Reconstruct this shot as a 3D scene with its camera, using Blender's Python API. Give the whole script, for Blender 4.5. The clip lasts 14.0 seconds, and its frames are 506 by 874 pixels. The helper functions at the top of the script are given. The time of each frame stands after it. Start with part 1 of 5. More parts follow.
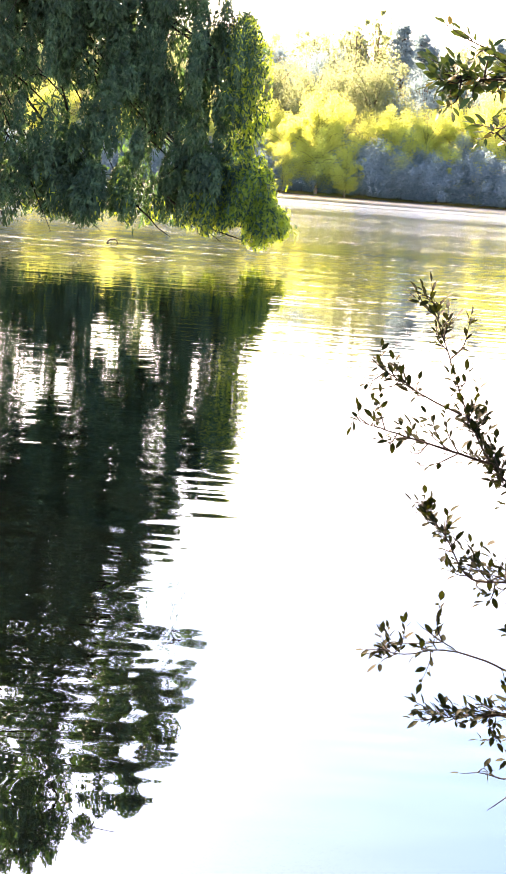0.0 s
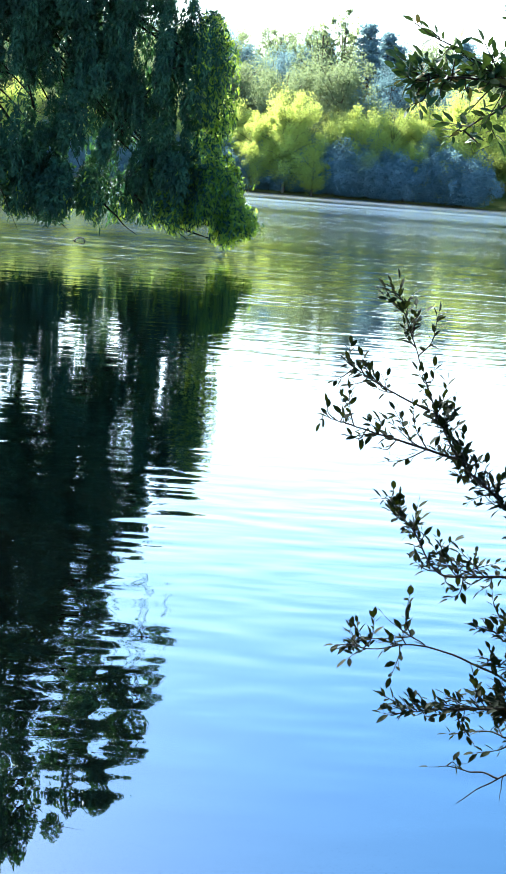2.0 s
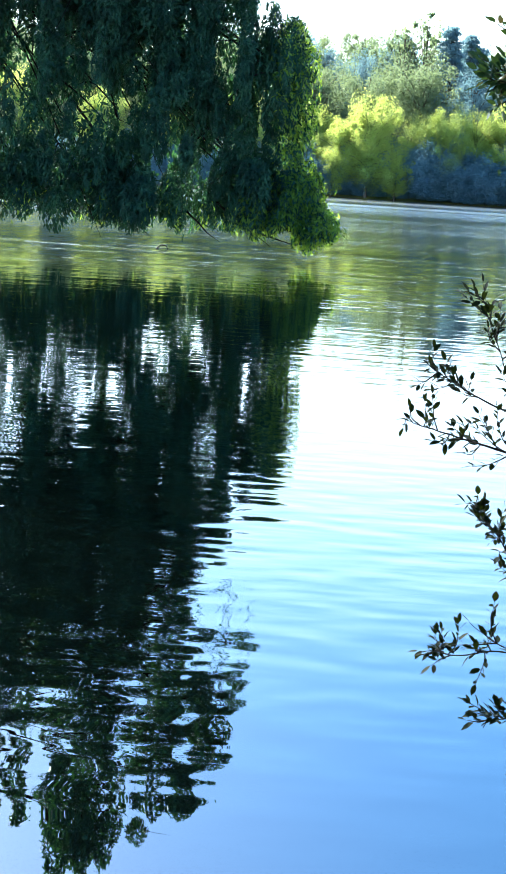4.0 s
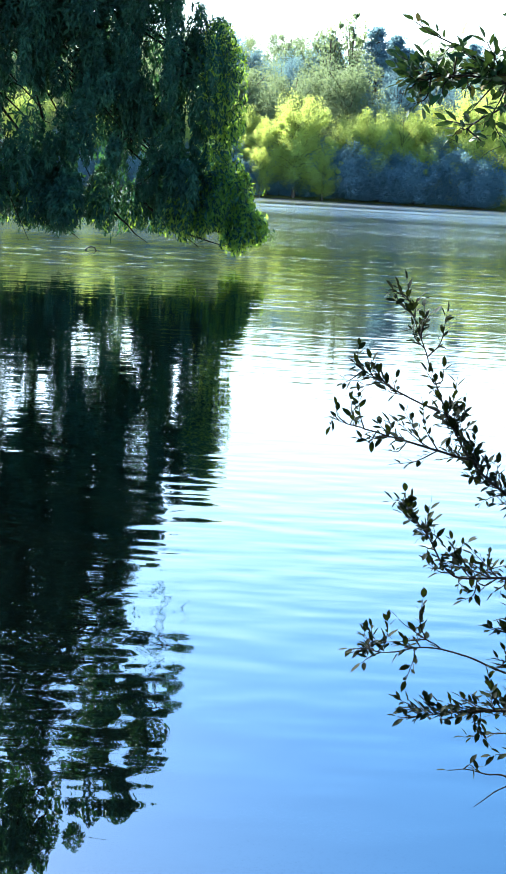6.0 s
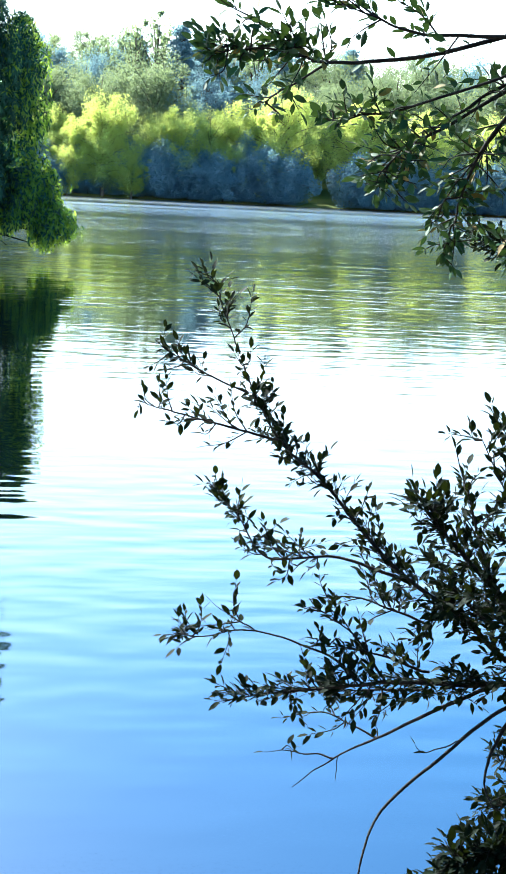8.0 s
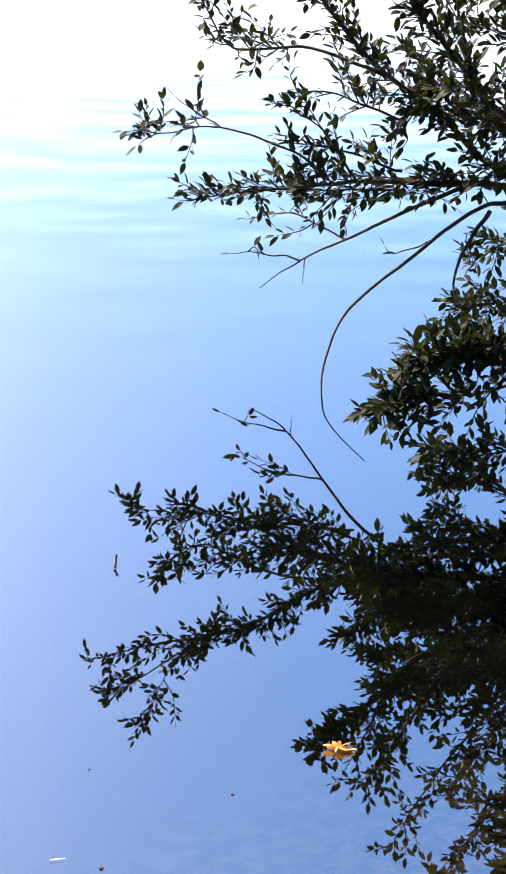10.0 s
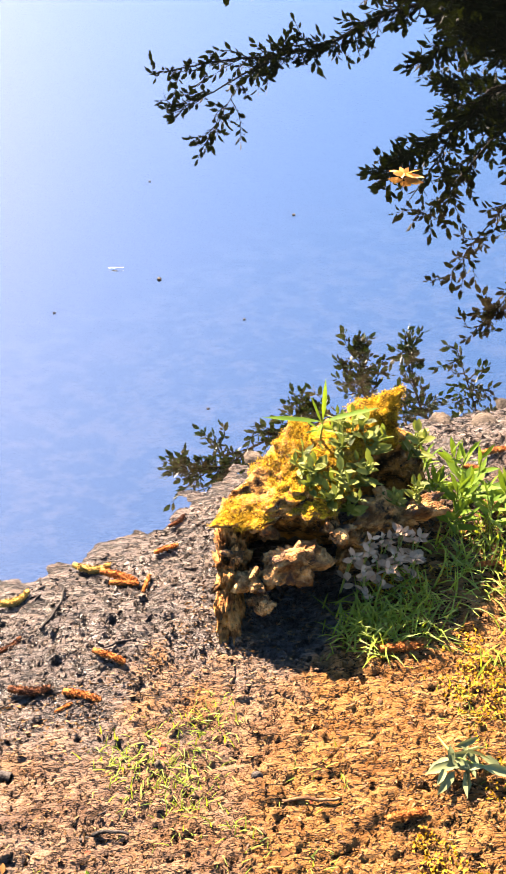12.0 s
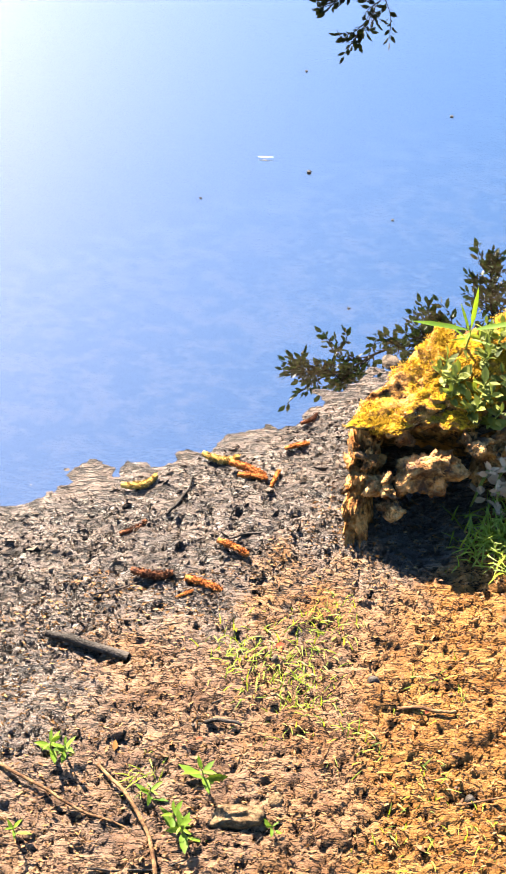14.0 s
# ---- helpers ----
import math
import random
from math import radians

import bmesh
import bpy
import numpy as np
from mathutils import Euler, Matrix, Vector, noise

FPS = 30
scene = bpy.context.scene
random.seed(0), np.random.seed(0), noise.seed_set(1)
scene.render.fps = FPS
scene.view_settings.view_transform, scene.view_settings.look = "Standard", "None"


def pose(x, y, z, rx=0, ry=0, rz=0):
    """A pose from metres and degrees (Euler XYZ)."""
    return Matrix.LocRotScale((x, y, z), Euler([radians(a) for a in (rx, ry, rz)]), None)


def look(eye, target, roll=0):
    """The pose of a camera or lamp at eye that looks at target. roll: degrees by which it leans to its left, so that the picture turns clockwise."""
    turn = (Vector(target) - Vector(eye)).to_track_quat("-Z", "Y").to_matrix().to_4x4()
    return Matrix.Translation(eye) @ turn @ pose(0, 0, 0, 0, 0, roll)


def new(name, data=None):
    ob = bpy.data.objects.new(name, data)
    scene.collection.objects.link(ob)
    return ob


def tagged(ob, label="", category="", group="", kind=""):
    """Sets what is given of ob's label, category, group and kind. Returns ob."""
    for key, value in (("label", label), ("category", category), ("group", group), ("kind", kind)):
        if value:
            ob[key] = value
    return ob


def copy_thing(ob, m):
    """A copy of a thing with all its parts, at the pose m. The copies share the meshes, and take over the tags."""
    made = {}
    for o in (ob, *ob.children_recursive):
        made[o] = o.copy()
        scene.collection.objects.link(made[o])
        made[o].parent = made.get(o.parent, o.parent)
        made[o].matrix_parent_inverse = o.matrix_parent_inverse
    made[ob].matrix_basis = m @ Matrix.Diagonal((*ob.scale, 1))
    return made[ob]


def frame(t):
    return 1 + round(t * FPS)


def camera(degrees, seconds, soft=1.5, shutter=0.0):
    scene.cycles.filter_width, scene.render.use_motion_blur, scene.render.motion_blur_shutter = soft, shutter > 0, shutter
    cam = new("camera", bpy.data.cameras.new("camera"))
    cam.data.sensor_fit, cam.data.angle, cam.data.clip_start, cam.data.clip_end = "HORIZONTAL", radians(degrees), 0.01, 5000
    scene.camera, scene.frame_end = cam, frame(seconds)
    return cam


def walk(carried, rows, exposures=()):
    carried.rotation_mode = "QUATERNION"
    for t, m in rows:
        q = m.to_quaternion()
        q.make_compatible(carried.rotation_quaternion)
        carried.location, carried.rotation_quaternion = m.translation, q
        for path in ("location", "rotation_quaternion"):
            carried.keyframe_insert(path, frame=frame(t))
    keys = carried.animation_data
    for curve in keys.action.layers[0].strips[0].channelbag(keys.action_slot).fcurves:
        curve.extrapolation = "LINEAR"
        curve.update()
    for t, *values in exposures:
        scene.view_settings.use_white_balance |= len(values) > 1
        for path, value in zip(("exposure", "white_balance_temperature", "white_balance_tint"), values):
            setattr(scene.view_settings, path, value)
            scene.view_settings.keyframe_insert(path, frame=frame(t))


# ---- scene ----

# ------------------------------------------------------------ light and sky
EXPOSURES = [      # seconds, stops, kelvin, tint
    (0, 3.95, 9700, 33), (0.5, 3.47, 8200, 19), (1.0, 3.10, 7000, 8), (1.5, 2.93, 6300, 2), (3.2, 2.66, 5650, -1), (5.5, 2.61, 5650, -1), (7.2, 2.69, 5650, -1),
    (9.5, 3.00, 6050, 2), (9.7, 3.20, 7200, 16), (10.0, 3.36, 7700, 23), (10.5, 3.44, 8400, 30), (11.0, 3.60, 8900, 32), (12.0, 3.86, 8400, 25), (14.0, 3.88, 7800, 17),
]
SUN_TURN, SUN_HEIGHT = -30.0, 33.0      # degrees to the left of straight ahead, and up
cam = camera(19.821, 14.0, soft=1.6)


def aim(t, x, y, z, turn, down, roll):
    """A row of the walk: the eye, and degrees to the right, down and of roll."""
    a, b = radians(turn), radians(down)
    way = Vector((math.sin(a) * math.cos(b), math.cos(a) * math.cos(b), -math.sin(b)))
    eye = Vector((x, y, z))
    return t, look(eye, eye + way, roll)


walk(cam, [
    aim(0, 0.001, 0.000, 1.833, 0.00, 10.32, 4.34),
    aim(0.5, 0.003, 0.001, 1.829, 0.99, 10.33, 4.36),
    aim(1, 0.001, -0.006, 1.827, 1.17, 10.32, 4.41),
    aim(1.5, 0.001, -0.013, 1.830, 1.29, 10.31, 4.44),
    aim(2, -0.004, -0.016, 1.829, 1.30, 10.27, 4.43),
    aim(2.5, -0.003, -0.010, 1.828, 1.17, 10.23, 4.34),
    aim(3, -0.005, -0.012, 1.827, 0.60, 10.27, 4.15),
    aim(3.2, -0.007, -0.011, 1.827, -0.06, 10.30, 3.99),
    aim(4.25, -0.001, -0.012, 1.827, -2.20, 10.25, 3.60),
    aim(5.3, 0.004, -0.014, 1.827, -1.20, 10.21, 3.19),
    aim(5.5, 0.005, -0.013, 1.825, -0.67, 10.16, 3.26),
    aim(6, 0.012, -0.001, 1.824, 0.67, 10.08, 3.23),
    aim(6.5, 0.013, 0.005, 1.822, 2.21, 9.99, 3.25),
    aim(7, 0.015, 0.005, 1.824, 3.84, 9.90, 2.97),
    aim(7.2, 0.016, 0.003, 1.825, 5.01, 9.86, 2.93),
    aim(8.25, 0.046, 0.059, 1.755, 8.60, 9.80, 2.95),
    aim(8.8, 0.061, 0.089, 1.719, 9.40, 12.20, 3.00),
    aim(9.3, 0.075, 0.116, 1.686, 9.78, 17.94, 3.11),
    aim(9.5, 0.080, 0.144, 1.687, 10.22, 21.13, 3.13),
    aim(9.7, 0.077, 0.157, 1.692, 10.49, 24.12, 3.24),
    aim(10, 0.088, 0.171, 1.695, 10.21, 28.78, 3.87),
    aim(10.5, 0.090, 0.188, 1.677, 8.86, 35.77, 5.42),
    aim(11, 0.090, 0.192, 1.670, 8.68, 42.11, 6.22),
    aim(11.5, 0.097, 0.209, 1.651, 9.05, 47.25, 6.42),
    aim(12, 0.101, 0.221, 1.632, 9.50, 51.24, 6.68),
    aim(12.5, 0.101, 0.228, 1.625, 9.71, 52.88, 6.91),
    aim(13, 0.099, 0.228, 1.616, 9.78, 53.67, 7.33),
    aim(13.5, 0.090, 0.234, 1.616, 7.79, 54.53, 8.07),
    aim(14, 0.059, 0.231, 1.599, 3.47, 55.41, 6.90),
], EXPOSURES)


world = bpy.data.worlds.new("sky")
scene.world = world
world.use_nodes = True
wn = world.node_tree.nodes
wn.clear()
sky = wn.new("ShaderNodeTexSky")
sky.sky_type, sky.sun_disc = "NISHITA", False
sky.sun_elevation, sky.sun_rotation = radians(SUN_HEIGHT), radians(SUN_TURN)
sky.air_density, sky.dust_density, sky.ozone_density = 1.0, 0.5, 1.8
back = wn.new("ShaderNodeBackground")
back.inputs["Strength"].default_value = 0.074
# summer haze whitens the sky towards the horizon
coord = wn.new("ShaderNodeTexCoord")
split = wn.new("ShaderNodeSeparateXYZ")
haze = wn.new("ShaderNodeMapRange")
haze.interpolation_type = "SMOOTHSTEP"
haze.inputs[1].default_value, haze.inputs[2].default_value = 0.36, 0.05
haze.inputs[3].default_value, haze.inputs[4].default_value = 0.0, 0.62
clear_air = wn.new("ShaderNodeHueSaturation")
clear_air.inputs["Saturation"].default_value = 1.31
veil = wn.new("ShaderNodeMix")
veil.data_type = "RGBA"
veil.inputs[7].default_value = (8.4, 7.7, 7.2, 1)
for a, b in ((coord.outputs["Generated"], split.inputs[0]), (split.outputs[2], haze.inputs[0]), (haze.outputs[0], veil.inputs[0]),
             (sky.outputs[0], clear_air.inputs["Color"]), (clear_air.outputs[0], veil.inputs[6]), (veil.outputs[2], back.inputs[0])):
    world.node_tree.links.new(a, b)
world.node_tree.links.new(back.outputs[0], wn.new("ShaderNodeOutputWorld").inputs[0])

lamp = bpy.data.lights.new("sun", "SUN")
lamp.energy, lamp.angle, lamp.color = 5.0, radians(0.6), (1.0, 0.94, 0.83)
sun = new("sun", lamp)
a, b = radians(SUN_TURN), radians(SUN_HEIGHT)
sun.matrix_world = look((math.sin(a) * math.cos(b) * 50, math.cos(a) * math.cos(b) * 50, math.sin(b) * 50), (0, 0, 0))


# ------------------------------------------------------------ materials
class Nodes:
    """A short way to write a material's nodes."""

    def __init__(self, name):
        self.mat = bpy.data.materials.new(name)
        self.mat.use_nodes = True
        self.tree = self.mat.node_tree
        self.tree.nodes.clear()
        self.place = self.add("ShaderNodeNewGeometry").outputs["Position"]

    def add(self, kind, **inputs):
        node = self.tree.nodes.new(kind)
        for key, value in inputs.items():
            self.put(node, key.replace("_", " "), value)
        return node

    def put(self, node, key, value):
        socket = node.inputs[int(key[1:])] if key[0] == "i" and key[1:].isdigit() else node.inputs[key]
        if isinstance(value, bpy.types.NodeSocket):
            self.tree.links.new(value, socket)
        else:
            socket.default_value = value

    def noise(self, scale, detail=4.0, rough=0.55, stretch=None, at=None):
        at = at or self.place
        if stretch:
            m = self.add("ShaderNodeMapping")
            self.put(m, "Vector", at)
            m.inputs["Scale"].default_value = stretch
            at = m.outputs[0]
        n = self.add("ShaderNodeTexNoise", Vector=at, Scale=scale, Detail=detail, Roughness=rough)
        return n.outputs[0]

    def ramp(self, value, low, high, smooth=True):
        m = self.add("ShaderNodeMapRange", Value=value)
        m.interpolation_type = "SMOOTHSTEP" if smooth else "LINEAR"
        m.inputs[1].default_value, m.inputs[2].default_value = low, high
        return m.outputs[0]

    def mix(self, f, a, b, kind="MIX"):
        m = self.add("ShaderNodeMix")
        m.data_type, m.blend_type = "RGBA", kind
        for k, v in ((0, f), (6, a), (7, b)):
            if isinstance(v, bpy.types.NodeSocket):
                self.tree.links.new(v, m.inputs[k])
            elif k == 0:
                m.inputs[0].default_value = v
            else:
                m.inputs[k].default_value = (*v, 1)
        return m.outputs[2]

    def math(self, op, a, b=0.0):
        m = self.add("ShaderNodeMath", i0=a, i1=b)
        m.operation = op
        return m.outputs[0]

    def bump(self, height, distance, strength=1.0):
        return self.add("ShaderNodeBump", Height=height, Distance=distance, Strength=strength).outputs[0]

    def out(self, shader):
        self.tree.links.new(shader, self.add("ShaderNodeOutputMaterial").inputs[0])
        return self.mat


def rough_material(name, dark, light, scale, relief=0.004, rough=0.85, fine=6.0, spots=None, spot_scale=3.0):
    """Earth, bark, stone, dead leaf: two colours, a stain colour, and relief."""
    n = Nodes(name)
    big, small = n.noise(scale), n.noise(scale * fine, 6.0)
    colour = n.mix(n.ramp(big, 0.35, 0.65), dark, light)
    colour = n.mix(n.ramp(small, 0.3, 0.75), colour, n.mix(0.5, colour, light, "MULTIPLY"))
    if spots:
        colour = n.mix(n.ramp(n.noise(spot_scale, 5.0), 0.52, 0.66), colour, spots)
    p = n.add("ShaderNodeBsdfPrincipled", Base_Color=colour, Roughness=rough, Specular_IOR_Level=0.08, Normal=n.bump(small, relief))
    return n.out(p.outputs[0])


def leaf_material(name, dark, light, through_colour, share=0.4, rough=0.45, single=False, old=None, shine=0.35, patch=0.0):
    """Leaves: each of its own tone, shiny above, letting some light through."""
    n = Nodes(name)
    own = (n.add("ShaderNodeObjectInfo").outputs["Random"] if single
           else n.add("ShaderNodeNewGeometry").outputs["Random Per Island"])
    tone = n.mix(own, dark, light)
    if patch:                                # whole sprays paler or darker, standing in for shade between clumps
        tone = n.mix(n.ramp(n.noise(patch, 2.0), 0.40, 0.60), n.mix(0.85, tone, dark), tone)
    if old:
        tone = n.mix(n.ramp(own, 0.90, 0.97), tone, old)
    tone = n.mix(n.ramp(n.noise(60.0, 3.0), 0.3, 0.8), tone, n.mix(0.5, tone, light))
    p = n.add("ShaderNodeBsdfPrincipled", Base_Color=tone, Roughness=rough, Specular_IOR_Level=shine)
    t = n.add("ShaderNodeBsdfTranslucent", Color=n.mix(own, through_colour, n.mix(0.5, through_colour, light)))
    m = n.add("ShaderNodeMixShader", i0=share, i1=p.outputs[0], i2=t.outputs[0])
    return n.out(m.outputs[0])


def water_material():
    n = Nodes("lake_water")
    y = n.add("ShaderNodeSeparateXYZ", Vector=n.place).outputs[1]
    swell = n.noise(1.0, 1.0, 0.4, (1.25, 3.3, 1.0))
    ripple = n.noise(1.0, 1.0, 0.4, (2.6, 9.5, 1.0))
    drift = n.ramp(n.noise(1.0, 2.0, 0.5, (0.03, 0.11, 1.0)), 0.3, 0.7)
    # sheltered by the bank, livelier further out
    far = n.math("ADD", n.math("MULTIPLY", n.ramp(y, 3.1, 5.6), 0.58), n.math("MULTIPLY", n.ramp(y, 13.0, 30.0), 0.5))
    far = n.math("ADD", n.math("ADD", far, n.math("MULTIPLY", n.ramp(y, 30.0, 70.0), 2.0)), n.math("MULTIPLY", n.ramp(y, 78.0, 100.0), 5.0))
    far = n.math("ADD", n.math("MULTIPLY", far, n.math("ADD", n.math("MULTIPLY", drift, 1.0), 0.40)), 0.010)
    chop = n.math("MULTIPLY", n.noise(1.0, 1.0, 0.4, (2.3, 4.4, 1.0)), n.math("MULTIPLY", n.ramp(y, 3.3, 4.8), n.math("MULTIPLY", n.ramp(y, 13.0, 7.0), 0.9)))
    roll = n.math("MULTIPLY", n.noise(1.0, 2.0, 0.5, (0.25, 0.95, 1.0)), n.math("ADD", n.math("MULTIPLY", n.ramp(y, 12.0, 34.0), 4.0), n.math("MULTIPLY", n.ramp(y, 30.0, 70.0), 4.0)))
    chop = n.math("ADD", chop, roll)
    height = n.math("ADD", n.math("MULTIPLY", n.math("ADD", swell, n.math("MULTIPLY", ripple, 0.40)), far), chop)
    normal = n.bump(height, 0.0062)
    # mirror share: about a fifth looking straight down, all of it at a grazing look
    facing = n.add("ShaderNodeLayerWeight", Blend=0.5, Normal=normal).outputs["Facing"]
    fresnel = n.math("ADD", n.math("MULTIPLY", n.math("POWER", facing, 5.0), 0.75), 0.25)
    # wind-ruffled streaks far out spread the mirror image
    streak = n.ramp(n.noise(1.0, 3.0, 0.6, (0.006, 0.07, 1.0)), 0.35, 0.6)
    blur = n.math("MULTIPLY", n.ramp(y, 80.0, 104.0), n.math("MULTIPLY", streak, 0.10))
    blur = n.math("ADD", n.math("ADD", blur, n.math("MULTIPLY", n.ramp(y, 24.0, 50.0), 0.08)), 0.004)
    gloss = n.add("ShaderNodeBsdfGlossy", Color=(0.92, 0.96, 1.0, 1), Roughness=blur, Normal=normal)
    clear = n.add("ShaderNodeBsdfTransparent", Color=(0.40, 0.41, 0.38, 1))
    return n.out(n.add("ShaderNodeMixShader", i0=fresnel, i1=clear.outputs[0], i2=gloss.outputs[0]).outputs[0])


def ground_material():
    """Wet grey mud by the water, ochre earth with litter above it, silt below, darkened with depth."""
    n = Nodes("bank_earth")
    z = n.add("ShaderNodeSeparateXYZ", Vector=n.place).outputs[2]
    big, mid, small = n.noise(5.0, 4.0), n.noise(1.0, 5.0, 0.60, (24.0, 92.0, 60.0)), n.noise(150.0, 5.0, 0.7, (0.7, 1.3, 1.0))
    x = n.add("ShaderNodeSeparateXYZ", Vector=n.place).outputs[0]
    # thin cracks between crumbs of earth, their shade painted in near-black
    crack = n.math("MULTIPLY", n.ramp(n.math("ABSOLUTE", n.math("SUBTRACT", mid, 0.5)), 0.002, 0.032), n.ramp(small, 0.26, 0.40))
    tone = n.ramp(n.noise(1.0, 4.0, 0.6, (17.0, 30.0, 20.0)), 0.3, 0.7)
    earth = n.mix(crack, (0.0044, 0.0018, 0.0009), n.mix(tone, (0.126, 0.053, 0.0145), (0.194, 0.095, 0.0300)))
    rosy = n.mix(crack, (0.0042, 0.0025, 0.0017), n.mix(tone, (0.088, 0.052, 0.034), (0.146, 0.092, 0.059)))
    earth = n.mix(n.ramp(n.math("ADD", x, n.math("MULTIPLY", n.math("SUBTRACT", big, 0.5), 0.9)), 0.36, 0.12), earth, rosy)
    earth = n.mix(n.ramp(small, 0.55, 0.72), earth, (0.15, 0.085, 0.036))
    # wider cracks in the mud, their shade painted in the same way
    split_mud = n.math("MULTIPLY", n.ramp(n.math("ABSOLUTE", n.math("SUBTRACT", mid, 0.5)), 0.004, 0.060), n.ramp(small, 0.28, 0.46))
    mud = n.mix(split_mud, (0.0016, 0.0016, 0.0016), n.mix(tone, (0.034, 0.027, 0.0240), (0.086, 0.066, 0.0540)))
    wet = n.ramp(n.math("ADD", n.math("ADD", z, n.math("MULTIPLY", n.math("SUBTRACT", x, 0.16), 0.035)), n.math("MULTIPLY", n.math("SUBTRACT", big, 0.5), 0.08)), 0.080, 0.054)
    silt = n.mix(n.ramp(n.noise(26.0, 4.0, 0.6, (0.8, 1.2, 1.0)), 0.40, 0.64), (0.008, 0.006, 0.005), (0.105, 0.077, 0.054))
    # light lost in the water put into the bed colour by depth
    deep = n.mix(n.ramp(z, -0.012, -0.085), silt, (0.005, 0.007, 0.007))
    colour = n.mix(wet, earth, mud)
    colour = n.mix(n.ramp(z, 0.004, -0.012), colour, deep)
    # beyond the banks: meadow and woodland floor
    y = n.add("ShaderNodeSeparateXYZ", Vector=n.place).outputs[1]
    meadow = n.mix(n.ramp(n.noise(0.12, 4.0), 0.4, 0.6), (0.07, 0.10, 0.02), (0.24, 0.23, 0.06))
    colour = n.mix(n.math("MULTIPLY", n.ramp(y, 20.0, 24.0), n.ramp(z, 0.0, 0.05)), colour, meadow)
    turf = n.mix(n.ramp(n.noise(3.0, 6.0, 0.65), 0.38, 0.62), (0.035, 0.050, 0.014), (0.12, 0.105, 0.040))
    colour = n.mix(n.math("MULTIPLY", n.ramp(n.math("ADD", z, n.math("MULTIPLY", big, 0.06)), 0.15, 0.24), n.ramp(y, 24.0, 20.0)), colour, turf)
    gloss = n.mix(wet, (0.92, 0.92, 0.92), (0.42, 0.42, 0.42))
    height = n.math("ADD", n.math("MULTIPLY", crack, 0.45), n.math("MULTIPLY", small, 0.7))
    p = n.add("ShaderNodeBsdfPrincipled", Base_Color=colour, Roughness=gloss, Specular_IOR_Level=n.math("MULTIPLY", n.ramp(z, -0.004, 0.004), n.math("ADD", n.math("MULTIPLY", wet, 0.22), 0.10)), Normal=n.bump(height, 0.022))
    return n.out(p.outputs[0])


M_WATER, M_GROUND = water_material(), ground_material()
# the crown's shaded side is put into this colour, nearly black
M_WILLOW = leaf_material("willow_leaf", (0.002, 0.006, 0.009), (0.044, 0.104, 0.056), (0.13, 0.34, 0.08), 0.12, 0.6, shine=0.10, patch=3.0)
# same leaf with the sun shining through painted in as yellow-green
M_WILLOW_LIT = leaf_material("sunlit_willow_leaf", (0.022, 0.080, 0.018), (0.11, 0.20, 0.034), (0.42, 0.58, 0.045), 0.52, shine=0.12)
M_WILLOW_BARK = rough_material("willow_bark", (0.008, 0.007, 0.005), (0.030, 0.024, 0.018), 6.0, 0.02)
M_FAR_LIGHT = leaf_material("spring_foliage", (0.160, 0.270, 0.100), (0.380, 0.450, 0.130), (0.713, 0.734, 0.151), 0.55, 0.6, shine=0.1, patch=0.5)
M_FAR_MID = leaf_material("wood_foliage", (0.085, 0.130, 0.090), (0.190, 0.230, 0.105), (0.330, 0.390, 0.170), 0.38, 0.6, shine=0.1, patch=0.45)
# blue of distance haze and shade put into this leaf colour
M_FAR_HAZE = leaf_material("hazed_foliage", (0.080, 0.138, 0.178), (0.150, 0.245, 0.290), (0.230, 0.350, 0.350), 0.40, 0.6, shine=0.1, patch=0.5)
M_FAR_BARK = rough_material("wood_bark", (0.06, 0.05, 0.04), (0.16, 0.13, 0.10), 1.2, 0.03)
# shade of backlit leaves put into the colour, hence near-black
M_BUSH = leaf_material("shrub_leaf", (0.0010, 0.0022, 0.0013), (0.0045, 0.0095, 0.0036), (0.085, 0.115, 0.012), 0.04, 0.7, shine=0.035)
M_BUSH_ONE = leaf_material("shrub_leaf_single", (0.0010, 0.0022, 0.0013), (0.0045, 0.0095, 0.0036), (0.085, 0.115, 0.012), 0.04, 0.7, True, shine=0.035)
M_BOUGH = leaf_material("bough_leaf", (0.004, 0.014, 0.007), (0.026, 0.060, 0.020), (0.12, 0.20, 0.03), 0.06, 0.6, False, (0.17, 0.10, 0.025), shine=0.06)
M_BOUGH_ONE = leaf_material("bough_leaf_single", (0.004, 0.014, 0.007), (0.026, 0.060, 0.020), (0.12, 0.20, 0.03), 0.06, 0.6, True, (0.17, 0.10, 0.025), shine=0.06)
M_TWIG = rough_material("twig_bark", (0.010, 0.008, 0.007), (0.034, 0.026, 0.021), 22.0, 0.002)
M_CATKIN = rough_material("catkin", (0.17, 0.050, 0.012), (0.34, 0.125, 0.034), 120.0, 0.002, 0.9)
M_CATKIN_WET = rough_material("sodden_catkin", (0.035, 0.012, 0.006), (0.11, 0.038, 0.014), 120.0, 0.002, 0.7)
M_CATKIN_PALE = rough_material("pale_catkin", (0.19, 0.115, 0.028), (0.34, 0.22, 0.065), 120.0, 0.002, 0.9)
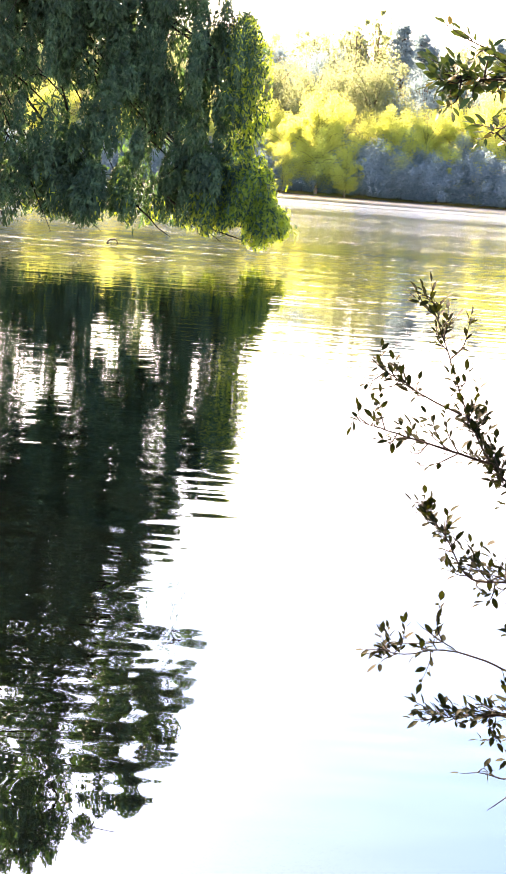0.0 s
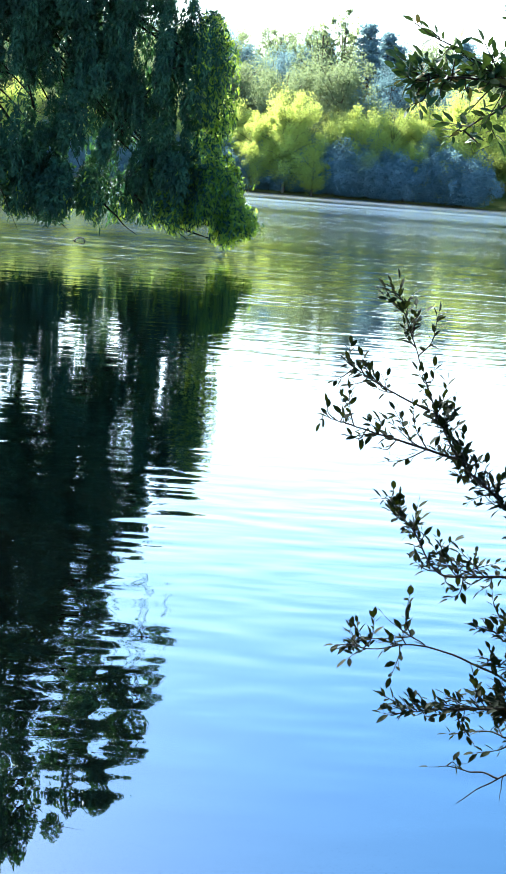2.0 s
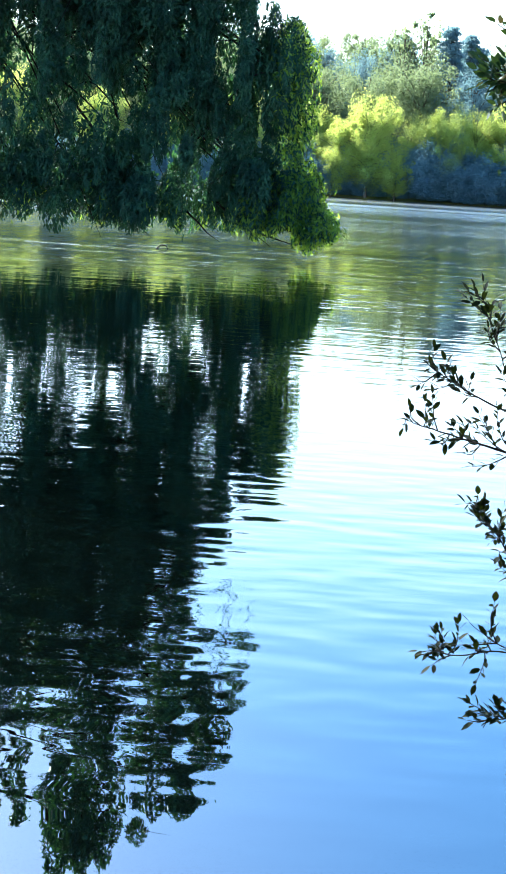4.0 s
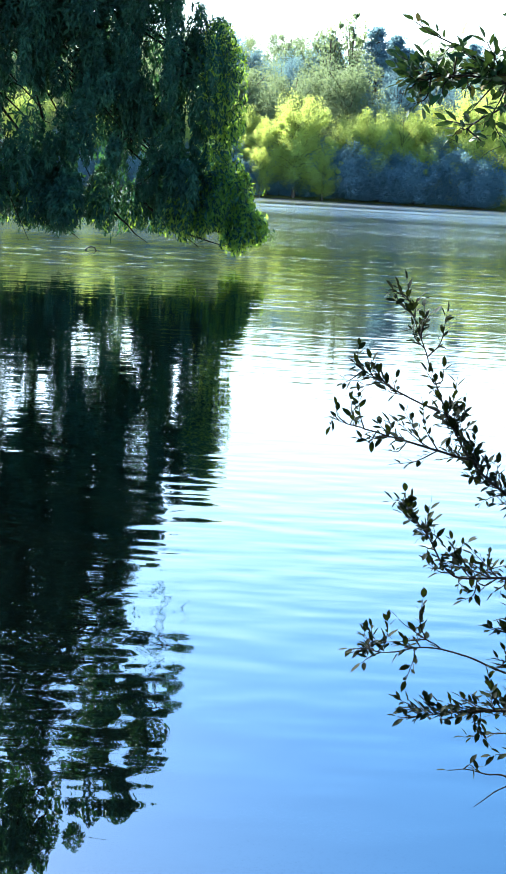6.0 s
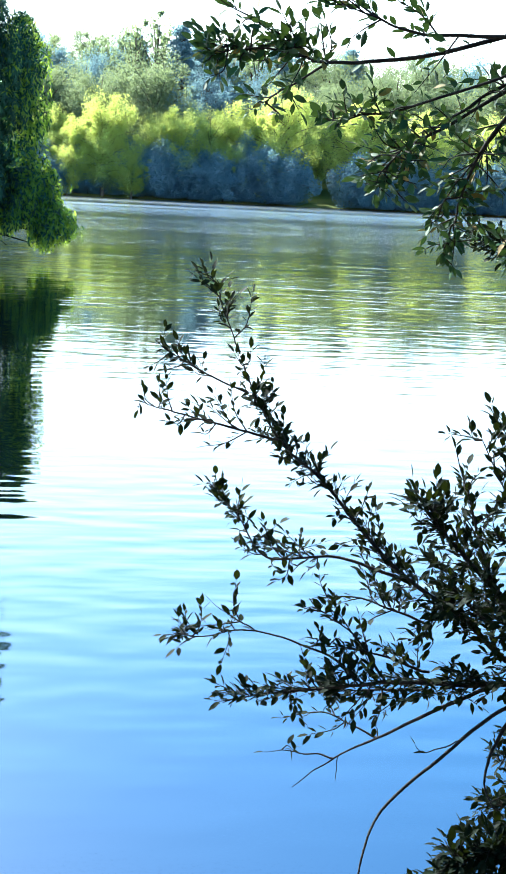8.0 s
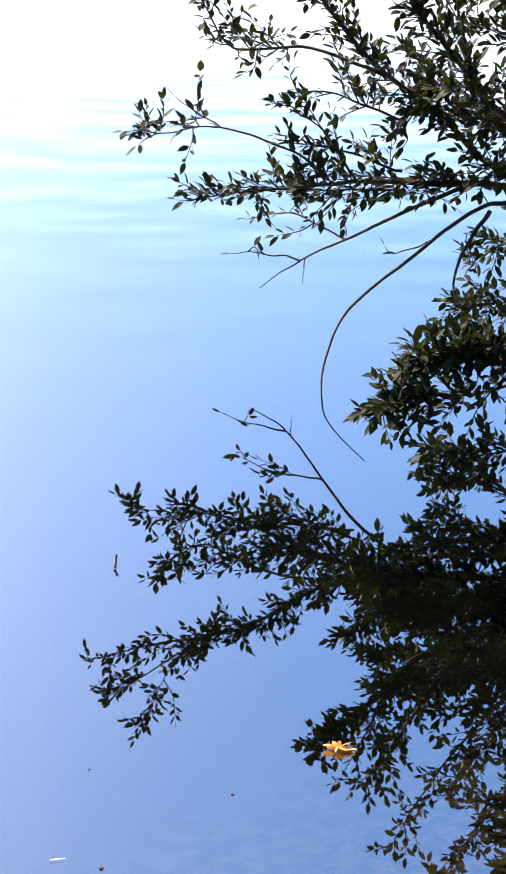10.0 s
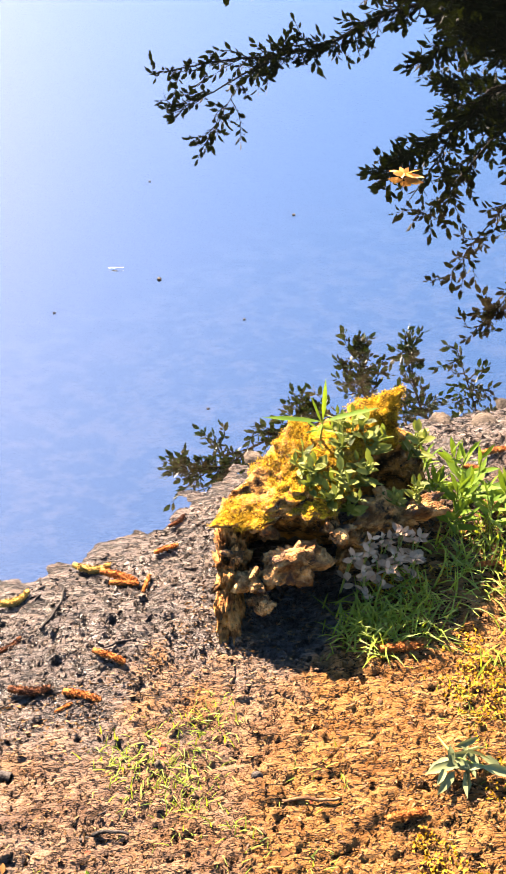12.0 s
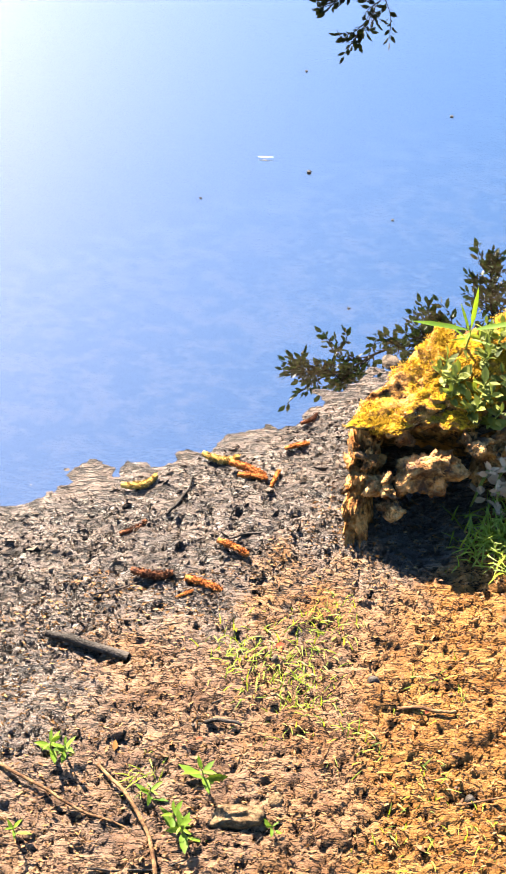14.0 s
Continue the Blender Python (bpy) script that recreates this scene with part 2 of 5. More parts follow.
M_STICK = rough_material("dead_stick", (0.0490, 0.0245, 0.0126), (0.1400, 0.0840, 0.0420), 60.0, 0.002)
M_STICK_DARK = rough_material("wet_stick", (0.008, 0.007, 0.006), (0.035, 0.030, 0.026), 60.0, 0.002, 0.6)
M_STONE = rough_material("pebble_stone", (0.016, 0.013, 0.010), (0.062, 0.049, 0.037), 45.0, 0.003, 0.8)
M_GRASS = leaf_material("grass_blade", (0.009, 0.030, 0.004), (0.155, 0.205, 0.014), (0.24, 0.30, 0.014), 0.40, 0.6)
M_WEED = leaf_material("weed_leaf", (0.005, 0.014, 0.004), (0.115, 0.130, 0.026), (0.16, 0.21, 0.02), 0.3, 0.6, single=True, shine=0.1)
M_SPROUT = leaf_material("sprout_leaf", (0.0165, 0.0488, 0.0045), (0.0638, 0.1125, 0.0105), (0.1125, 0.1800, 0.0112), 0.35, 0.6, single=True, shine=0.1)
M_IVY = leaf_material("dull_weed_leaf", (0.095, 0.060, 0.040), (0.36, 0.225, 0.135), (0.10, 0.10, 0.03), 0.2, 0.6, single=True, shine=0.1)
M_LITTER = leaf_material("leaf_litter", (0.016, 0.007, 0.0035), (0.170, 0.080, 0.024), (0.10, 0.05, 0.012), 0.10, 0.8)
M_MUD_CRUMB = leaf_material("mud_crumb", (0.002, 0.002, 0.002), (0.060, 0.046, 0.036), (0.1, 0.1, 0.1), 0.0, 0.85, shine=0.1)
M_DEAD = leaf_material("dead_leaf", (0.28, 0.095, 0.018), (0.55, 0.25, 0.060), (0.3, 0.15, 0.03), 0.25, 0.6)
M_FEATHER = rough_material("white_feather", (0.60, 0.60, 0.58), (0.8, 0.8, 0.78), 90.0, 0.0005, 0.8)


# ------------------------------------------------------------ shape helpers
rng = np.random.default_rng(11)


def soup(name, verts, quads, material, smooth=False):
    """A mesh of many quads at once, from arrays."""
    me = bpy.data.meshes.new(name)
    nv, nq = len(verts), len(quads)
    me.vertices.add(nv)
    me.vertices.foreach_set("co", np.ascontiguousarray(verts, dtype=np.float32).ravel())
    me.loops.add(nq * 4)
    me.loops.foreach_set("vertex_index", np.ascontiguousarray(quads, dtype=np.int32).ravel())
    me.polygons.add(nq)
    me.polygons.foreach_set("loop_start", np.arange(0, nq * 4, 4, dtype=np.int32))
    me.polygons.foreach_set("use_smooth", np.full(nq, smooth))
    me.materials.append(material)
    me.update(calc_edges=True)
    return me


def part(name, me, parent=None, label=""):
    ob = new(name, me)
    if parent:
        ob.parent = parent
    return tagged(ob, label)


def thing(name, label, category, at=(0, 0, 0), group="", kind=""):
    ob = new(name)
    ob.location = at
    ob.empty_display_size = 0.05
    return tagged(ob, label, category, group, kind)


def unit(v):
    return v / np.maximum(np.linalg.norm(v, axis=-1, keepdims=True), 1e-9)


def frames_for(axis):
    """Two directions square to each axis."""
    up = np.where(np.abs(axis[:, 2:3]) > 0.95, np.array([[1.0, 0, 0]]), np.array([[0, 0, 1.0]]))
    side = unit(np.cross(axis, up))
    return side, np.cross(side, axis)


LEAF = np.array([  # along, across, off: half a folded blade, base to tip
    [0, 0, 0], [0.30, -0.42, 0.10], [0.30, 0, 0], [0.30, 0.42, 0.10], [0.66, -0.40, 0.07], [0.66, 0, -0.02], [0.66, 0.40, 0.07], [1, 0, -0.08]])


def blades(base, axis, length, width, twist=None):
    """Vertices and quads of folded leaf blades: base points, unit axes, lengths, widths (arrays)."""
    n = len(base)
    side, off = frames_for(axis)
    tw = (rng.uniform(-1.2, 1.2, n) if twist is None else twist)[:, None]
    s = np.cos(tw) * side + np.sin(tw) * off
    o = -np.sin(tw) * side + np.cos(tw) * off
    v = (base[:, None] + LEAF[None, :, 0:1] * (axis * length[:, None])[:, None] + LEAF[None, :, 1:2] * (s * width[:, None])[:, None]
         + LEAF[None, :, 2:3] * (o * width[:, None])[:, None])
    return v.reshape(-1, 3)


def blade_mesh(name, base, axis, length, width, material, twist=None):
    v = blades(base, axis, length, width, twist)
    n = len(base)
    me = bpy.data.meshes.new(name)
    step = (np.arange(n) * 8)[:, None, None]
    tri = (np.array([(0, 2, 1), (0, 3, 2), (4, 5, 7), (5, 6, 7)])[None] + step).reshape(n, -1)
    quad = (np.array([(1, 2, 5, 4), (2, 3, 6, 5)])[None] + step).reshape(n, -1)
    loops = np.concatenate([tri, quad], axis=1).ravel()
    starts = (np.array([0, 3, 6, 9, 12, 16])[None] + (np.arange(n) * 20)[:, None]).ravel()
    me.vertices.add(len(v))
    me.vertices.foreach_set("co", v.astype(np.float32).ravel())
    me.loops.add(len(loops))
    me.loops.foreach_set("vertex_index", loops.astype(np.int32))
    me.polygons.add(len(starts))
    me.polygons.foreach_set("loop_start", starts.astype(np.int32))
    me.materials.append(material)
    me.update(calc_edges=True)
    return me


def chips(name, centre, axis, length, width, material, bend=0.25, face=None):
    """Small bent flakes of two quads: far leaves, litter, crumbs."""
    n = len(centre)
    side, off = frames_for(axis)
    tw = rng.uniform(0, 2 * np.pi, n)[:, None]
    if face is not None:                     # blades that lie on the crown's surface
        side = unit(np.cross(axis, face))
        off = np.cross(side, axis)
        tw = rng.normal(0, 0.55, n)[:, None]
    s = (np.cos(tw) * side + np.sin(tw) * off) * width[:, None] / 2
    o = (-np.sin(tw) * side + np.cos(tw) * off) * (length * bend)[:, None]
    a = axis * length[:, None] / 2
    v = np.stack([centre - a - s * 0.5, centre - a + s * 0.5, centre + o - s, centre + o + s, centre + a - s * 0.3, centre + a + s * 0.3], 1)
    step = (np.arange(n) * 6)[:, None, None]
    q = (np.array([(0, 1, 3, 2), (2, 3, 5, 4)])[None] + step).reshape(-1, 4)
    return soup(name, v.reshape(-1, 3), q, material)


def bent(points, n=16, wobble=0.0):
    """A smooth line through a few control points, with a slight natural wobble."""
    p = np.array(points, float)
    p = np.vstack([2 * p[0] - p[1], p, 2 * p[-1] - p[-2]])
    out = []
    for k in range(1, len(p) - 2):
        for u in np.linspace(0, 1, n, endpoint=False):
            out.append(0.5 * (2 * p[k] + (p[k + 1] - p[k - 1]) * u + (2 * p[k - 1] - 5 * p[k] + 4 * p[k + 1] - p[k + 2]) * u * u
                              + (3 * p[k] - p[k - 1] - 3 * p[k + 1] + p[k + 2]) * u ** 3))
    out.append(p[-2])
    out = np.array(out)
    if wobble:
        w = rng.normal(0, 1, out.shape)
        for _ in range(2):
            w[1:-1] = (w[:-2] + w[1:-1] + w[2:]) / 3
        w[0] = 0
        out = out + w * wobble
    return out


def tube(line, r0, r1, sides=6):
    """Vertices and quads of a tapered rod along a line."""
    line = np.asarray(line)
    d = unit(np.gradient(line, axis=0))
    side, off = frames_for(d)
    for k in range(1, len(line)):            # keep the rings from turning over
        s = side[k - 1] - d[k] * (side[k - 1] @ d[k])
        side[k] = s / max(np.linalg.norm(s), 1e-9)
        off[k] = np.cross(side[k], d[k])
    r = np.linspace(r0, r1, len(line))[:, None, None]
    ang = np.linspace(0, 2 * np.pi, sides, endpoint=False)[None, :, None]
    v = line[:, None] + r * (np.cos(ang) * side[:, None] + np.sin(ang) * off[:, None])
    k = np.arange(len(line) - 1)[:, None] * sides
    j = np.arange(sides)[None]
    jj = (j + 1) % sides
    q = np.stack([k + j, k + jj, k + sides + jj, k + sides + j], -1).reshape(-1, 4)
    return v.reshape(-1, 3), q


def tubes(name, items, material, sides=6):
    """Several rods (line, r0, r1) joined into one mesh."""
    vs, qs, at = [], [], 0
    for line, r0, r1 in items:
        v, q = tube(line, r0, r1, sides)
        vs.append(v)
        qs.append(q + at)
        at += len(v)
    return soup(name, np.vstack(vs), np.vstack(qs), material, True)


def fbm(x, y, z, scale, octaves=4):
    return noise.fractal(Vector((x * scale, y * scale, z * scale)), 0.9, 2.1, octaves)


# ------------------------------------------------------------ ground and water
SHORE_X = [-400, -60, -20, -6, -2.0, -0.20, 0.0, 0.15, 0.25, 0.34, 0.47, 0.58, 0.73, 1.2, 2.0, 3.2, 6.0, 20, 60, 400]
SHORE_Y = [-60, -14, -5, -1.2, 0.50, 1.19, 1.272, 1.345, 1.415, 1.46, 1.51, 1.55, 1.59, 1.80, 2.20, 2.7, 3.0, 2.0, -6, -60]
FAR_SHORE = 149.0


def far_line(x):
    return FAR_SHORE + 5 * math.sin(x * 0.021 + 0.8) - 0.0006 * min(abs(x), 300) ** 2 + 0.8 * math.sin(x * 0.23)


def bank(x, y, fine=True):
    """Height of the one sheet of ground: near bank, lake bed, spit under the willow, far wooded hill."""
    d = float(np.interp(x, SHORE_X, SHORE_Y)) - y
    if d > 0:
        z = 0.085 * (1 - math.exp(-d / 0.28)) + 0.03 * d - 0.0002 * d * d * (d < 40) - 0.3 * (d >= 40)
    else:
        z = max(-0.13 * -d, -0.5 - 0.06 * -d, -1.8)
    if d > 2.0:
        z += min(0.75 * (d - 2.0), 6.5)          # unseen slope added behind the eye to block sky light
    spit = 1.5 - 0.35 * math.hypot((x + 14.5) / 1.0, (y - 33) / 1.6)
    rise = y - far_line(x)
    hill = 0.10 * rise if rise < 6 else 0.6 + min(0.16 * (rise - 6), 10.0)
    edge = 0.05 * (abs(x) - 130)
    z = max(z, min(spit, 1.2), min(hill, 27.0) if rise > -30 else -9, min(edge, 12) if 10 < y else -9)
    if fine and 0.2 < x < 0.5 and 1.0 < y < 1.45:
        z -= 0.040 * math.exp(-((x - 0.345) / 0.055) ** 2 - ((y - 1.195) / 0.085) ** 2)
    if fine and -1 < x < 2 and 0 < y < 2.6:
        m = min(1.0, max(0.0, 1 - max(0, -d) * 2.5))
        z += m * (0.008 * fbm(x, y, 0, 6, 3) + 0.0045 * fbm(x * 0.8, y * 1.3, 3, 34, 3) + min(1.0, max(0.15, d / 0.10)) * (0.0100 * min(1.0, abs(fbm(x * 0.62, y * 1.5, 7, 44, 4)) / 0.14) - 0.006))
    return z


def axis_steps(lo, hi, step, out_lo, out_hi):
    inner = np.arange(lo, hi, step)
    up, s = [hi], step
    while up[-1] < out_hi:
        s = min(s * 1.22, 14.0)
        up.append(up[-1] + s)
    down, s = [lo], step
    while down[-1] > out_lo:
        s = min(s * 1.3, 40.0)
        down.append(down[-1] - s)
    return np.concatenate([down[:0:-1], inner, up])


def build_ground():
    xs = axis_steps(-0.38, 0.95, 0.0045, -900, 900)
    ys = axis_steps(0.62, 1.85, 0.0045, -300, 900)
    v = np.array([(x, y, bank(x, y)) for y in ys for x in xs])
    nx, ny = len(xs), len(ys)
    i = (np.arange(ny - 1)[:, None] * nx + np.arange(nx - 1)[None]).ravel()
    q = np.stack([i, i + 1, i + nx + 1, i + nx], -1)
    return tagged(new("ground", soup("ground", v, q, M_GROUND, True)), "muddy lake bank, bed and wooded far hill of ochre earth", "ground", kind="structure")


ground = build_ground()

def build_water():
    xs, ys = axis_steps(-4.0, 4.0, 0.5, -900, 900), axis_steps(0.0, 12.0, 0.5, -60, 700)
    v = np.array([(x, y, 0.0) for y in ys for x in xs])
    nx, ny = len(xs), len(ys)
    i = (np.arange(ny - 1)[:, None] * nx + np.arange(nx - 1)[None]).ravel()
    return new("water", soup("water", v, np.stack([i, i + 1, i + nx + 1, i + nx], -1), M_WATER))


water = build_water()
tagged(water, "calm lake water mirroring sky and trees, gently rippled", "water", kind="structure")


# ------------------------------------------------------------ willow
def build_willow():
    base = Vector((-13.0, 33.0, bank(-13.0, 33.0, False) - 0.15))
    tree = thing("willow_tree", "large green weeping willow with shade-dark leaf colour, trailing its branches over the lake", "tree", base)
    B = np.array(base)
    trunk = bent([(0, 0, 0), (0.3, 0, 1.6), (0.8, 0.1, 3.4), (1.0, 0, 5.4), (1.3, 0, 8.0), (1.5, 0.2, 10.5)], 8, 0.03)
    part("trunk", tubes("trunk", [(trunk, 0.55, 0.10)], M_WILLOW_BARK, 12), tree, "furrowed grey-brown trunk")
    # crown lobes: centre and radii
    lobes = [
        (-1.75, 31.6, 3.85, 1.60, 1.5, 1.20), (-0.95, 31.7, 3.70, 0.80, 0.9, 1.05), (-2.30, 31.7, 2.95, 0.75, 0.9, 0.80), (-1.50, 31.4, 1.75, 1.00, 1.1, 0.95), (-0.75, 31.2, 1.10, 0.72, 0.8, 0.60), (-0.20, 31.2, 0.66, 0.50, 0.5, 0.22), (-1.25, 31.2, 1.00, 0.75, 0.7, 0.45),
        (-3.0, 31.6, 3.7, 1.05, 1.1, 0.95), (-3.2, 31.2, 2.3, 1.35, 1.4, 1.9), (-3.6, 31.8, 5.2, 1.6, 1.6, 2.0), (-5.0, 31.0, 2.6, 1.35, 1.4, 2.1), (-3.9, 31.0, 1.15, 1.0, 1.0, 0.60), (-5.3, 31.0, 1.30, 1.1, 1.1, 0.75), (-6.7, 31.2, 1.40, 1.2, 1.2, 0.85), (-8.3, 31.4, 1.70, 1.4, 1.3, 1.1),
        (-5.6, 31.8, 5.6, 1.8, 1.7, 2.2), (-7.2, 31.4, 2.9, 1.6, 1.6, 2.3), (-7.6, 32.2, 6.6, 2.0, 1.8, 2.4),
        (-2.65, 32.2, 6.1, 1.05, 1.4, 1.1), (-3.7, 32.4, 7.6, 1.6, 1.8, 1.5), (-2.2, 32.6, 10.0, 1.45, 1.4, 1.25),
        (-3.2, 32.8, 12.0, 1.65, 1.4, 1.2), (-5.6, 32.8, 10.3, 2.0, 1.9, 1.9), (-4.9, 33.0, 13.5, 1.9, 1.6, 1.3), (-8.8, 33.0, 11.2, 2.4, 2.0, 2.4),
        (-10.3, 32.0, 4.5, 2.0, 1.9, 3.2), (-11.5, 33.5, 8.6, 2.6, 2.2, 3.0), (-13.5, 33.0, 6.0, 2.6, 2.4, 4.0),
        (-16.0, 33.0, 6.5, 2.4, 2.4, 3.8), (-12.5, 33.5, 12.0, 2.8, 2.2, 2.4), (-8.6, 33.0, 14.0, 2.0, 1.8, 1.4),
        (-4.6, 32.6, 7.0, 1.7, 1.5, 1.3), (-6.6, 32.6, 8.8, 1.9, 1.7, 1.5), (-4.9, 32.8, 8.9, 1.5, 1.5, 1.1), (-7.0, 32.6, 4.6, 1.5, 1.4, 1.5),
    ]
    limbs, base_pts, axes, lens, wids, faces = [], [], [], [], [], []
    tips = []

    def spread(p, ax, ln, wd, fc):
        low = np.where(p[:, 0] > -0.55, 0.40, 0.46) + 0.26 * np.abs(np.sin(p[:, 0] * 2.3)) * (p[:, 0] < -0.55) + 0.10 * np.sin(p[:, 0] * 7.1) + rng.normal(0, 0.07, len(p))
        k = p[:, 2] > low
        # leaves at the fringe and right edge take the painted-in backlight
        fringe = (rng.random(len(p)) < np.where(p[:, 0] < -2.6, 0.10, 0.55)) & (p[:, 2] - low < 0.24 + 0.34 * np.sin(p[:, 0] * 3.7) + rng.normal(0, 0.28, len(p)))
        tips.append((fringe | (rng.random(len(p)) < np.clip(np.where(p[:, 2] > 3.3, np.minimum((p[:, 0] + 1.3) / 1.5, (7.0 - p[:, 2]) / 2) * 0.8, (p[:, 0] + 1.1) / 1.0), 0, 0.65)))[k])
        for box, a in ((base_pts, p), (axes, ax), (lens, ln), (wids, wd), (faces, fc)):
            box.append(a[k])

    for k, (cx, cy, cz, rx, ry, rz) in enumerate(lobes):
        c = np.array([cx, cy, cz])
        R = np.array([rx, ry, rz])
        start = trunk[int(np.clip((max(cz, 5.0 + 0.12 * k) / 12.0) * len(trunk), 6, len(trunk) - 4))] + B
        top = c + np.array([rx * 0.05, 0.4, rz * 0.45])
        mid = (start + top) / 2 + np.array([-0.4, 0.6, 1.1 if cz > 4.8 else 2.2])
        line = bent([start, mid, top, c + np.array([rx * 0.5, 0.2, rz * 0.05])], 7, 0.04)
        part("limb", tubes("limb", [(line - B, 0.035 if cz < 4.8 else 0.10, 0.008)], M_WILLOW_BARK, 6), tree)
        for _ in range(5):
            u = rng.integers(8, len(line) - 2)
            e = c + rng.normal(0, 0.42, 3) * R
            limbs.append((bent([line[u], (line[u] + e) / 2 + np.array([0, 0, 0.25]), e], 5, 0.02) - B, 0.03, 0.006))
        near = cx > -9 and cz < 7.5
        coarse = 1.0 if near else 1.35
        # each lobe is a heap of hanging tresses, longer than wide
        thin = -9 < cx < -1.2 and 1.9 < cz < 4.8           # daylight shows through here
        tresses = int((11.0 if thin else 12 if near and (cx > -4 or cz < 3.5) else 13 if cz < 9 else 9) * (rx * rz) / 1.5) + 8
        d = unit(rng.normal(0, 1, (tresses, 3)) + np.array([0.1, -0.25, 0.1]))
        for q, dd in zip(c + d * R * rng.uniform(0.70, 1.0, (tresses, 1)), d):
            wide, tall = rng.uniform(0.20, 0.36), rng.uniform(0.36, 0.80)
            if thin:
                wide *= 0.55
            n = int((850 if near and cz < 3.5 and cx > -4 else 520 if near else 330) * wide * tall / 0.2)
            s = unit(rng.normal(0, 1, (n, 3)))
            shell = rng.uniform(0.55, 1.0, (n, 1)) ** 0.5
            p = q + s * np.array([wide, wide, tall]) * shell
            p[:, :2] += (1 - s[:, 2:3]) * dd[:2] * 0.05
            fc = unit(s + dd * 0.5 + rng.normal(0, 0.25, (n, 3)))
            ax = unit(np.array([0, 0, -1.0]) + s * 0.5 + rng.normal(0, 0.60, (n, 3)))
            spread(p, ax, rng.uniform(0.08, 0.17, n) * coarse, rng.uniform(0.026, 0.048, n) * coarse, fc)
        # the leafy inside, and loose ends hanging below
        n = int((90 if thin else 1500 if cz < 3.5 else 1600 if near else 420) * rx * ry * rz / 3)
        s = unit(rng.normal(0, 1, (n, 3)))
        spread(c + s * R * 0.72 * rng.uniform(0.2, 1, (n, 1)), unit(rng.normal(0, 1, (n, 3))), rng.uniform(0.12, 0.22, n), rng.uniform(0.05, 0.09, n), s)
        for _ in range(int((38 if near and cx > -4 else 16) * rx)):
            s = unit(rng.normal(0, 1, 3) + np.array([0.2, -0.2, -0.4]))
            p0 = c + s * R
            n = int(rng.uniform(10, 30))
            u = np.linspace(0, 1, n)[:, None]
            p = p0 + np.array([rng.normal(0, 0.06), 0, -1.0]) * u * n * 0.045 + rng.normal(0, 0.025, (n, 3))
            spread(p, unit(np.array([0, 0, -1.0]) + rng.normal(0, 0.5, (n, 3))), rng.uniform(0.08, 0.14, n), rng.uniform(0.02, 0.035, n), unit(rng.normal(0, 1, (n, 3))))
    # low trailing boughs that nearly touch the water
    for x0, x1, z0, z1 in ((-2.2, -1.0, 1.2, 0.32), (-3.0, -2.1, 1.1, 0.36), (-1.4, 0.35, 0.9, 0.55), (-4.6, -3.5, 1.2, 0.35), (-1.9, -0.4, 0.8, 0.40)):
        limbs.append((bent([(x0, 31.2, z0), ((x0 + x1) / 2, 31.0, z0 * 0.55 + z1 * 0.3), (x1, 30.9, z1)], 6, 0.02) - B, 0.03, 0.006))
    # thin light-catching sprays along the trailing tips
    for x0, z0, n in ((-0.35, 0.62, 160), (0.15, 0.66, 130), (-0.8, 0.55, 150), (-2.0, 0.45, 120), (-3.45, 0.42, 120), (-0.5, 1.55, 200), (-4.7, 0.6, 140), (-0.1, 0.8, 120)):
        pts = np.array([x0, 31.1, z0]) + rng.normal(0, 1, (n, 3)) * np.array([0.26, 0.3, 0.13])
        spread(pts, unit(rng.normal(0, 0.6, (n, 3)) + np.array([0.1, 0, -0.6])), rng.uniform(0.09, 0.15, n), rng.uniform(0.03, 0.045, n), unit(rng.normal(0, 1, (n, 3))))
    tagged(part("branchwork", tubes("branchwork", limbs, M_WILLOW_BARK, 5), tree, "drooping thin brown branches"), kind="stuff")
    P, A, L, W = np.vstack(base_pts) - B, np.vstack(axes), np.concatenate(lens), np.concatenate(wids)
    F, backlit = np.vstack(faces), np.concatenate(tips)
    crown = part("crown", chips("crown", P[~backlit], A[~backlit], L[~backlit], W[~backlit], M_WILLOW, 0.12, F[~backlit]), tree, "drooping curtains of narrow green leaves, darkened in colour for shade")
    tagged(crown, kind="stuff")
    skirt = part("trailing_skirt", chips("trailing_skirt", P[backlit], A[backlit], L[backlit], W[backlit], M_WILLOW_LIT, 0.12, F[backlit]), tree, "yellow-green skirt and edge leaves, with backlight in their colour")
    tagged(skirt, kind="stuff")
    return tree


build_willow()


# ------------------------------------------------------------ far woods
def flakes(name, centre, axis, length, width, material):
    """Leaf clumps seen from afar: one lozenge each."""
    side, off = frames_for(axis)
    tw = rng.uniform(0, 2 * np.pi, len(centre))[:, None]
    s = (np.cos(tw) * side + np.sin(tw) * off) * width[:, None] / 2
    a = axis * length[:, None] / 2
    v = np.stack([centre - a, centre + s - a * 0.2, centre + a, centre - s + a * 0.3], 1)
    return soup(name, v.reshape(-1, 3), np.arange(len(centre) * 4).reshape(-1, 4), material)


